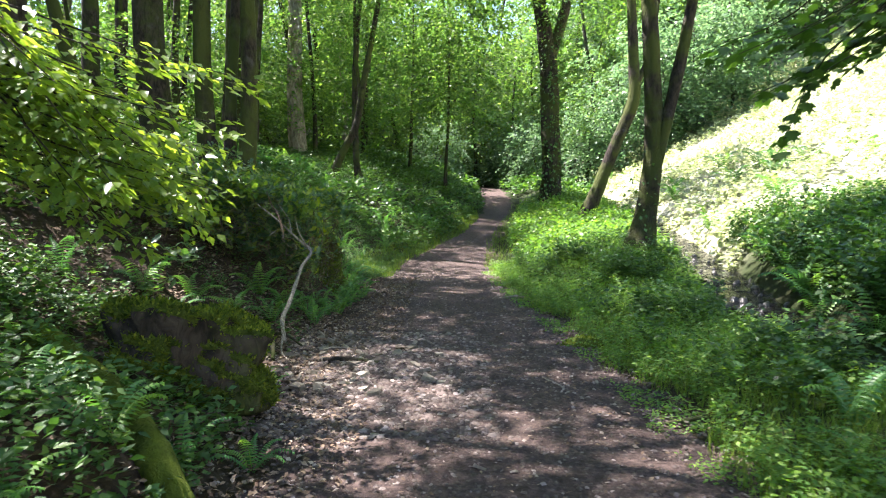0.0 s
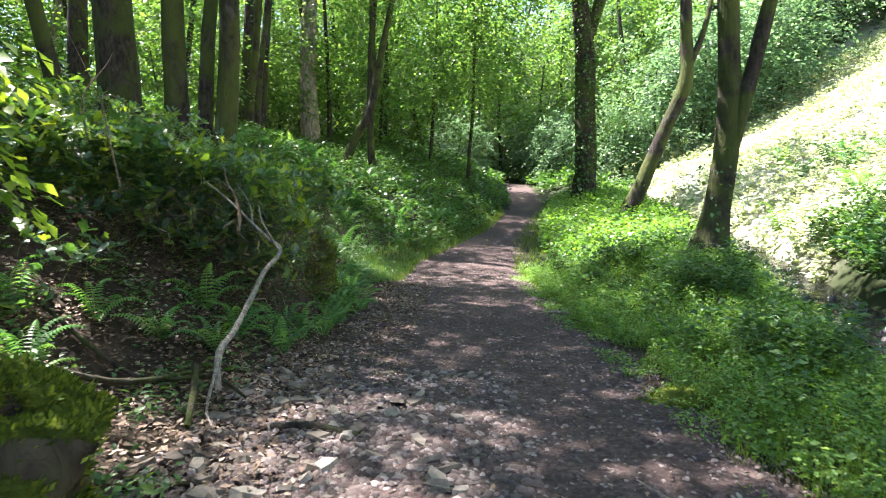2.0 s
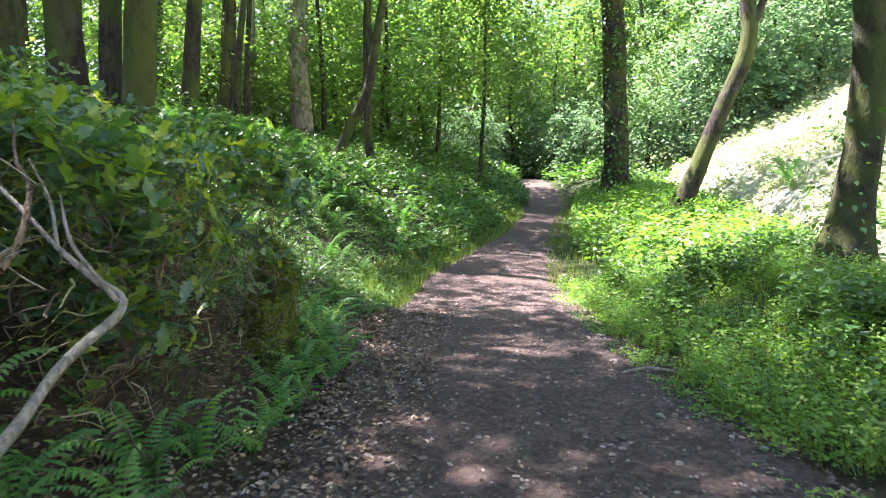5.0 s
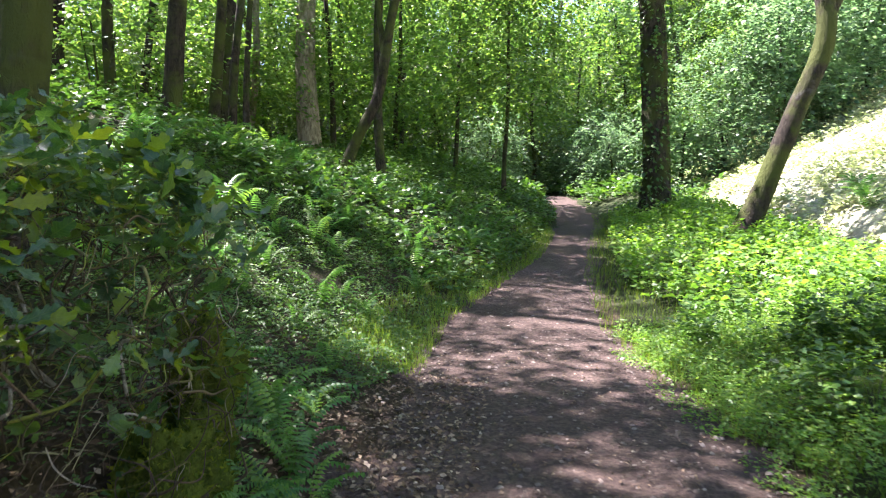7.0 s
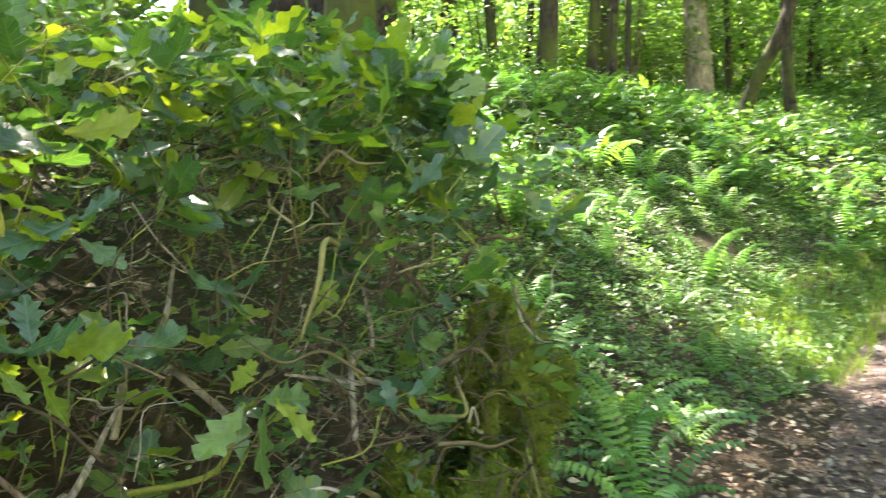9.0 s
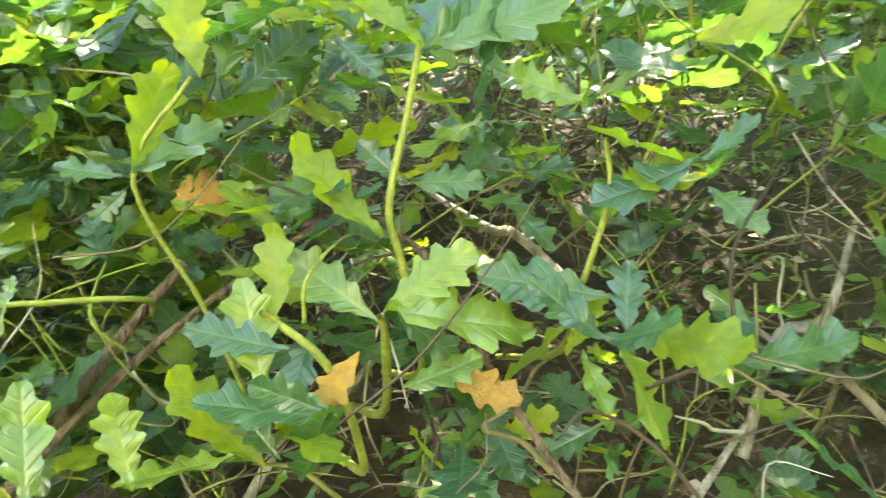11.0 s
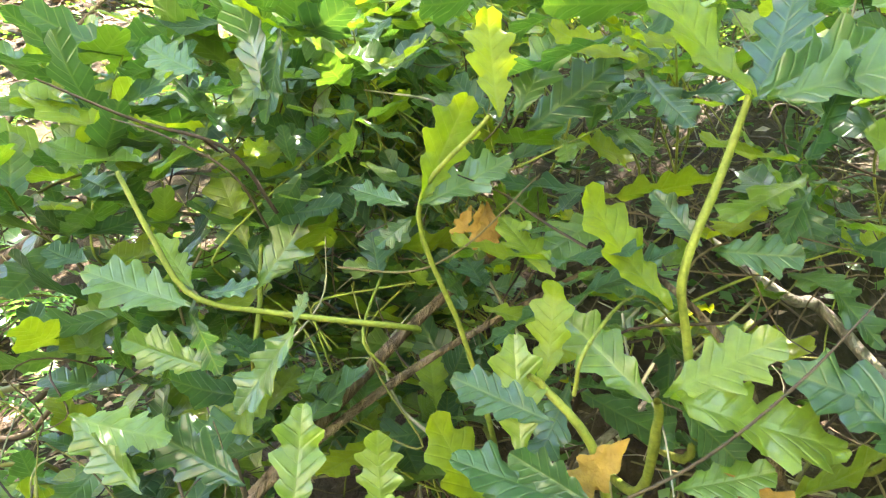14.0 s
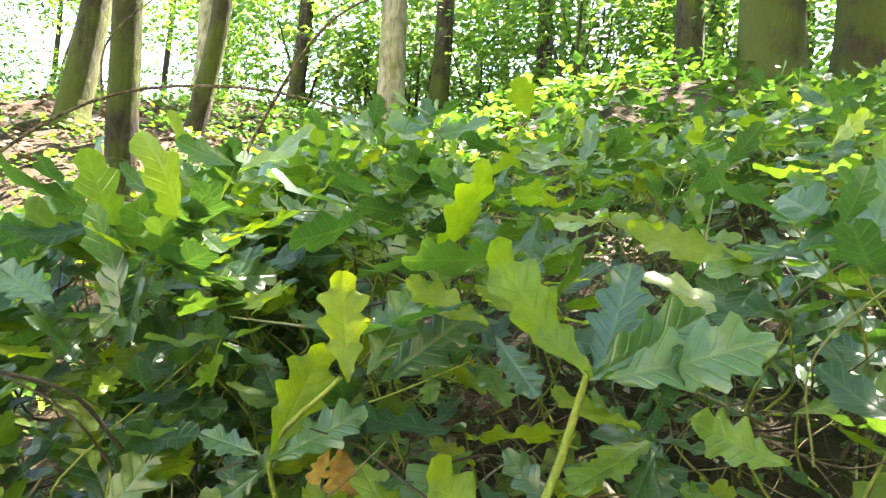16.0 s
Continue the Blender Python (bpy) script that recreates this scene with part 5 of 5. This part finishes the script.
shoot_of([(-1.86, 9.06, 1.2), (-1.87, 9.06, 1.3), (-1.9, 9.04, 1.38)], [0.004, 0.004, 0.003],
         [((-1.901, 9.017, 1.374), (-1.893, 8.954, 1.485)), ((-1.858, 9.065, 1.326), (-1.901, 9.137, 1.456)), ((-1.903, 9.038, 1.334), (-1.896, 8.979, 1.437))], 2)
shoot_of([(-1.8, 9.56, 1.1), (-1.72, 9.55, 1.24), (-1.711, 9.502, 1.297), (-1.7, 9.49, 1.31)], [0.005, 0.005, 0.004, 0.003],
         [((-1.711, 9.502, 1.297), (-1.722, 9.499, 1.391)), ((-1.692, 9.516, 1.273), (-1.668, 9.435, 1.312)), ((-1.668, 9.562, 1.211), (-1.637, 9.456, 1.262)), ((-1.668, 9.559, 1.216), (-1.649, 9.493, 1.253))], 3)
shoot_of([(-1.85, 9.63, 1.2), (-1.82, 9.62, 1.33), (-1.8, 9.612, 1.40), (-1.805, 9.64, 1.5), (-1.801, 9.659, 1.575)], [0.0048, 0.0048, 0.0045, 0.0042, 0.0035],
         [((-1.778, 9.602, 1.368), (-1.766, 9.53, 1.481)), ((-1.857, 9.626, 1.424), (-1.847, 9.579, 1.476)), ((-1.807, 9.635, 1.425), (-1.836, 9.718, 1.423)), ((-1.801, 9.659, 1.566), (-1.775, 9.575, 1.69)),
          ((-1.801, 9.659, 1.566), (-1.851, 9.774, 1.636)), ((-1.82, 9.665, 1.56), (-1.86, 9.69, 1.68)), ((-1.807, 9.674, 1.566), (-1.80, 9.81, 1.625))], 4)
shoot_of([(-1.85, 9.58, 1.15), (-1.77, 9.6, 1.26), (-1.743, 9.6, 1.29)], [0.006, 0.005, 0.004],
         [((-1.743, 9.594, 1.288), (-1.726, 9.518, 1.365)), ((-1.747, 9.604, 1.293), (-1.789, 9.7, 1.352)), ((-1.729, 9.611, 1.299), (-1.781, 9.763, 1.279)), ((-1.732, 9.62, 1.294), (-1.746, 9.681, 1.237)), ((-1.722, 9.62, 1.218), (-1.753, 9.7, 1.24))], 5)
shoot_of([(-1.9, 9.4, 1.15), (-1.85, 9.37, 1.3), (-1.8, 9.33, 1.45), (-1.77, 9.42, 1.55)], [0.0036, 0.0034, 0.003, 0.0025],
         [((-1.782, 9.341, 1.461), (-1.81, 9.381, 1.571)), ((-1.781, 9.341, 1.455), (-1.816, 9.419, 1.517)), ((-1.804, 9.316, 1.454), (-1.785, 9.255, 1.478)), ((-1.805, 9.322, 1.441), (-1.787, 9.285, 1.409)),
          ((-1.761, 9.432, 1.547), (-1.768, 9.416, 1.652)), ((-1.805, 9.435, 1.551), (-1.829, 9.469, 1.646)), ((-1.856, 9.431, 1.538), (-1.899, 9.523, 1.621))], 6)
shoot_of([(-1.89, 9.80, 1.2), (-1.86, 9.825, 1.28), (-1.85, 9.863, 1.39), (-1.84, 9.86, 1.46)], [0.0045, 0.0042, 0.0038, 0.003],
         [((-1.749, 9.834, 1.247), (-1.735, 9.769, 1.321)), ((-1.811, 9.847, 1.282), (-1.773, 9.724, 1.331)), ((-1.836, 9.838, 1.5), (-1.80, 9.76, 1.54))], 7)
shoot_of([(-1.75, 9.35, 0.95), (-1.64, 9.3, 1.1), (-1.6, 9.28, 1.19)], [0.005, 0.005, 0.004],
         [((-1.558, 9.17, 1.192), (-1.542, 9.09, 1.246)), ((-1.607, 9.247, 1.194), (-1.583, 9.146, 1.24)), ((-1.542, 9.099, 1.257), (-1.568, 9.184, 1.252)), ((-1.587, 9.313, 1.178), (-1.596, 9.308, 1.276)),
          ((-1.631, 9.379, 1.169), (-1.636, 9.369, 1.253)), ((-1.675, 9.502, 1.171), (-1.671, 9.466, 1.231))], 8)
shoot_of([(-1.8, 10.15, 0.95), (-1.68, 10.13, 1.08), (-1.62, 10.12, 1.12)], [0.006, 0.005, 0.004],
         [((-1.60, 10.12, 1.12), (-1.57, 10.10, 1.0)), ((-1.60, 10.14, 1.12), (-1.57, 10.21, 1.05)), ((-1.62, 10.13, 1.12), (-1.62, 10.25, 1.10)), ((-1.62, 10.1, 1.12), (-1.60, 10.0, 1.08))], 9)
for _b, _t in (((-1.862, 9.384, 1.46), (-1.86, 9.38, 1.40)), ((-1.86, 9.39, 1.46), (-1.855, 9.40, 1.395)), ((-1.865, 9.37, 1.455), (-1.86, 9.35, 1.41)), ((-1.72, 9.58, 1.26), (-1.70, 9.53, 1.20)), ((-1.75, 9.66, 1.23), (-1.74, 9.74, 1.19))):
    put_leaf(_b, _t, (0.8, 0.2, 0.4), 0, True)


def bough(pts, radii, label, mat=M_bough):
    V, F = tube(np.array(pts) - _to, radii, 8, 0.06, 5)
    part("bough", mesh_np("bough", V, F, True), mat, thicket, label)


bough([(-1.95, 8.1, 1.15), (-2.0, 8.29, 1.263), (-2.12, 8.53, 1.463), (-2.2, 8.57, 1.57), (-2.3, 8.7, 1.75)], [0.016, 0.015, 0.013, 0.008, 0.005], "brown peeling old bough")
bough([(-2.08, 8.48, 1.43), (-2.15, 8.6, 1.47), (-2.2, 8.7, 1.48)], [0.008, 0.006, 0.004], "brown peeling old bough")
bough([(-1.82, 9.0, 0.95), (-1.844, 9.153, 1.133), (-1.905, 9.273, 1.286), (-2.0, 9.4, 1.42)], [0.011, 0.010, 0.008, 0.005], "smooth brown old bough")
bough([(-1.75, 9.1, 1.05), (-1.813, 9.207, 1.164), (-1.866, 9.326, 1.265), (-1.95, 9.5, 1.38)], [0.006, 0.006, 0.005, 0.003], "grey lichened old bough")
bough([(-1.70, 9.85, 1.0), (-1.78, 9.72, 1.2), (-1.85, 9.66, 1.32), (-1.95, 9.55, 1.4)], [0.004, 0.005, 0.005, 0.003], "grey lichened old bough")


for _k, (_x, _y, _z, _dy, _dz) in enumerate([(-1.95, 10.05, 1.02, 0.22, 0.30), (-2.0, 10.35, 0.95, -0.28, 0.26), (-1.88, 10.6, 0.85, 0.18, 0.36), (-2.05, 9.85, 1.25, -0.22, 0.16),
                                                  (-1.9, 10.85, 0.9, -0.34, 0.12), (-1.82, 9.75, 0.85, 0.30, 0.22), (-1.95, 9.3, 0.9, 0.32, 0.34)]):
    bough([(_x, _y, _z), (_x - 0.06, _y + 0.35 * _dy, _z + 0.5 * _dz), (_x - 0.02, _y + 0.55 * _dy, _z + 0.6 * _dz), (_x - 0.12, _y + _dy, _z + _dz)], [0.008, 0.0085, 0.007, 0.004], "grey lichened old bough", M_dead)
bough([(-2.6, 7.4, 1.5), (-2.8, 7.6, 1.95), (-3.0, 7.9, 2.25), (-3.1, 8.4, 2.3), (-3.2, 8.9, 2.2)], [0.008, 0.007, 0.006, 0.005, 0.003], "thin bare arching bough")
bough([(-3.3, 8.2, 1.9), (-3.4, 8.3, 2.3), (-3.35, 8.6, 2.65), (-3.5, 9.0, 2.85)], [0.008, 0.007, 0.005, 0.003], "thin bare arching bough")
bough([(-3.0, 7.9, 2.2), (-3.1, 7.8, 2.5), (-3.3, 7.9, 2.8)], [0.005, 0.004, 0.002], "thin bare arching bough")


# ---------------------------------------------------------------- overhanging boughs at the start
def leafy_bough(parent_pts, mat_leaf, leaf, per, seed, root, spread, template=(HERB_V, HERB_F)):
    """A thin limb with leaves held flat to both sides."""
    g = np.random.default_rng(seed)
    o = np.array(root.location)
    V, F = tube(np.array(parent_pts) - o, np.linspace(0.012, 0.0025, len(parent_pts)), 5, 0.03, seed)
    limb = part("limb", mesh_np("limb", V, F, True), M_bark, root)
    C = smooth_curve(parent_pts, 60)
    t = g.integers(16, 60, per)
    D = np.gradient(C, axis=0)[t]
    D /= np.linalg.norm(D, axis=1, keepdims=True)
    side = np.cross(D, [0, 0, 1.0])
    side /= np.linalg.norm(side, axis=1, keepdims=True)
    sgn = g.choice([-1, 1], per)[:, None]
    P = C[t] + side * sgn * g.uniform(0, spread, (per, 1)) * (1.15 - t[:, None] / 60) + g.normal(0, 0.03, (per, 3))
    P[:, 2] -= 0.05 * g.random(per)
    d = D * 0.6 + side * sgn * 0.8 + g.normal(0, 0.2, (per, 3))
    d[:, 2] -= 0.15
    me = scatter("leaves", template[0], template[1], P - o, frames_of(d, g.normal(0, 0.3, per)), leaf * g.uniform(0.7, 1.25, per))
    tagged(part("leaves", me, mat_leaf, limb), kind="stuff")


beech = tree("beech", "young beech with sunlit sprays reaching over the bank", -3.75, 4.5, [straight(6.5, 0.09, (-0.2, 0), 51)], M_bark_pale, [(-0.8, -1.2, 7.0, 0.5, True)], 52)
_bg = np.random.default_rng(53)
for _k in range(24):
    _zb = _bg.uniform(1.5, 2.7)
    _ex, _ey = _bg.uniform(-2.7, -1.55), _bg.uniform(3.7, 5.4)
    _ez = 1.25 + 0.8 * (_k / 23) + (0.25 if _ex < -2.2 else 0)
    leafy_bough([(-3.75, 4.5, _zb + 0.5), (-3.2, 4.5 + (_ey - 4.5) * 0.3, _zb + 0.35), ((-3.2 + _ex) / 2, _ey * 0.6 + 1.8, (_zb + _ez) / 2 + 0.2), (_ex, _ey, _ez)], M_beech, 0.10, 120, 540 + _k, beech, 0.42)
for _k in range(10):
    _ex, _ey, _ez = _bg.uniform(-1.75, -1.2), _bg.uniform(4.1, 5.0), 1.5 + 0.1 * _k
    leafy_bough([(-3.75, 4.5, _ez + 0.75), (-3.0, 4.45, _ez + 0.5), ((-3.0 + _ex) / 2, (_ey + 4.4) / 2, _ez + 0.22), (_ex, _ey, _ez)], M_beech, 0.10, 110, 580 + _k, beech, 0.36)
MAPLE_V = [(0, 0, 0), (0.30, 0.12, 0.02), (0.42, 0.42, 0), (0.22, 0.50, 0.03), (0.30, 0.80, 0), (0.10, 0.72, 0.03), (0, 1, -0.05), (-0.10, 0.72, 0.03), (-0.30, 0.80, 0), (-0.22, 0.50, 0.03), (-0.42, 0.42, 0), (-0.30, 0.12, 0.02)]
MAPLE_F = [(0, 1, 2, 3), (0, 3, 4, 5), (0, 5, 6, 7), (0, 7, 8, 9), (0, 9, 10, 11)]
maple = tree("maple", "maple whose dark lobed leaves overhang the path", 3.9, 3.3, [straight(8, 0.13, (0.2, 0), 61)], M_bark, [(0, 0, 8.0, 0.9, True), (-1.5, -0.8, 7.0, 0.8, True)], 62)
_bg = np.random.default_rng(63)
for _k in range(14):
    _ex, _ey, _ez = _bg.uniform(1.5, 2.8), _bg.uniform(3.6, 4.6), _bg.uniform(2.15, 2.95)
    leafy_bough([(3.95, 3.3, 3.3 + 0.1 * _k), (3.3, 3.5, 3.4 + 0.05 * _k), ((3.2 + _ex) / 2, _ey, _ez + 0.35), (_ex, _ey, _ez)], M_maple, 0.11, 45, 640 + _k, maple, 0.3, (MAPLE_V, MAPLE_F))
leafy_bough([(3.95, 3.3, 3.2), (3.2, 3.6, 3.1), (2.35, 4.0, 2.5), (2.05, 4.1, 1.85)], M_maple, 0.10, 40, 660, maple, 0.16, (MAPLE_V, MAPLE_F))


# ---------------------------------------------------------------- leaf litter and stones
def litter(n, xr, yr, keep, seed, size, label):
    g = np.random.default_rng(seed)
    q = sample(n, xr, yr, keep, g)
    a = g.uniform(0, 6.28, n)
    D = np.stack([np.cos(a), np.sin(a), g.normal(0, 0.25, n)], 1)
    P = np.stack([q[:, 0], q[:, 1], land(q[:, 0], q[:, 1]) + 0.045], 1)
    stuff("leaf_litter", scatter("leaf_litter", HERB_V, HERB_F, P, frames_of(D, g.normal(0, 0.5, n)), size * g.uniform(0.5, 1.3, n)), M_litter, label, "leaves")


litter(9000, (-4.2, -0.6), (1.5, 13.5), lambda x, y, u, v, w: (u > -0.45), 81, 0.048, "dry brown fallen leaves along the bank")
litter(4500, (-3.2, -1.0), (5.4, 8.6), lambda x, y, u, v, w: (u > -0.15), 84, 0.050, "dry brown fallen leaves in the hollow")
litter(4200, (-2.2, -0.3), (7.4, 14.5), lambda x, y, u, v, w: (u > -0.75) & (u < 0.5), 85, 0.045, "dry brown fallen leaves on the path's edge")
litter(1800, (-2.0, -0.4), (1.6, 5.0), lambda x, y, u, v, w: (u > -0.6) & (u < 0.5), 86, 0.042, "dry brown fallen leaves at the near bank's foot")
litter(8000, (-14, -5.2), (-4, 9), lambda x, y, u, v, w: (u > 2.5), 87, 0.10, "sunlit dry fallen leaves behind the thicket")
litter(2200, (-1.6, 2.2), (1.5, 16), lambda x, y, u, v, w: (u < 0) & (v < 0.1), 82, 0.035, "small brown fallen leaves on the path")
litter(6000, (-16, -4), (3, 30), lambda x, y, u, v, w: (u > 2.5), 83, 0.12, "brown fallen leaves under the trees")


def stone_mesh(seed):
    """A flat broken stone of about unit size."""
    g = np.random.default_rng(seed)
    n = 5
    a = np.linspace(0, 2 * np.pi, n, endpoint=False) + g.uniform(-0.45, 0.45, n)
    r = g.uniform(0.3, 0.68, n)
    low = np.stack([np.cos(a) * r, np.sin(a) * r * 0.75, np.full(n, -0.12)], 1)
    top = low * [0.93, 0.93, 0] + [0, 0, 0.10] + np.stack([g.normal(0, 0.03, n), g.normal(0, 0.03, n), g.normal(0, 0.05, n)], 1)
    V = np.vstack([low, top, [[0, 0, 0.11]]])
    F = [(k, (k + 1) % n, n + (k + 1) % n, n + k) for k in range(n)] + [(n + k, n + (k + 1) % n, 2 * n, 2 * n) for k in range(n)]
    return V, F


STONES = []
for _k in range(5):
    _V, _F = stone_mesh(90 + _k)
    _me = bpy.data.meshes.new("stone")
    _me.from_pydata([tuple(v) for v in _V], [], [f if len(set(f)) == 4 else f[:3] for f in _F])
    _me.materials.append(M_stone)
    STONES.append((_me, _V, [f if len(set(f)) == 4 else (f[0], f[1], f[2], f[0]) for f in _F]))
_sg = np.random.default_rng(95)
_spots = np.vstack([sample(200, (-1.75, 0.3), (5.2, 7.9), lambda x, y, u, v, w: (u < 0.45) & (np.abs(x + 0.85) < 0.25 + 0.75 * np.abs(np.sin(3 * y + 2 * x))), _sg),
                    sample(90, (-1.4, 1.9), (2.8, 14), lambda x, y, u, v, w: (u < 0.1) & (v < 0.1), _sg)])
for _k, (_x, _y) in enumerate(_spots):
    _o = part("stone", STONES[_k % 5][0], None, path_ob)
    _s = float((0.045 + 0.11 * _sg.random() ** 2.4) * (1.1 if _k < 200 else 0.6))
    _o.location = (float(_x), float(_y), float(land(_x, _y)) + 0.03 + 0.08 * _s)
    _o.rotation_euler = (float(_sg.normal(0, 0.32)), float(_sg.normal(0, 0.32)), float(_sg.uniform(0, 6.28)))
    _o.scale = (_s, _s, _s * 0.9)


def gravel(n, xr, yr, keep, size, seed):
    g = np.random.default_rng(seed)
    q = sample(n, xr, yr, keep, g)
    TV = [(-0.5, -0.35, -0.1), (0.5, -0.4, -0.1), (0.45, 0.4, -0.1), (-0.4, 0.35, -0.1), (-0.32, -0.2, 0.22), (0.3, -0.26, 0.26), (0.3, 0.26, 0.2), (-0.25, 0.2, 0.25)]
    TF = [(0, 1, 5, 4), (1, 2, 6, 5), (2, 3, 7, 6), (3, 0, 4, 7), (4, 5, 6, 7)]
    a = g.uniform(0, 6.28, n)
    D = np.stack([np.cos(a), np.sin(a), g.normal(0, 0.2, n)], 1)
    S = np.stack([g.uniform(0.6, 1.3, n), g.uniform(0.5, 1.2, n), g.uniform(0.5, 1.0, n)], 1) * (size * g.uniform(0.4, 1.3, n) ** 1.5)[:, None]
    P = np.stack([q[:, 0], q[:, 1], land(q[:, 0], q[:, 1]) + 0.032], 1)
    me = scatter("gravel", TV, TF, P, frames_of(D, g.normal(0, 0.2, n)), S)
    tagged(part("gravel", me, M_gravel, path_ob), "small broken grey-brown stones", kind="stuff")


gravel(11000, (-1.8, 2.2), (1.8, 9), lambda x, y, u, v, w: (u < 0.2) & (v < 0.1), 0.026, 96)
gravel(5000, (-1.8, 2.2), (8.5, 22), lambda x, y, u, v, w: (u < 0.1) & (v < 0.05), 0.034, 97)
gravel(5200, (-1.8, 0.4), (4.2, 8.0), lambda x, y, u, v, w: (u < 0.4), 0.050, 98)
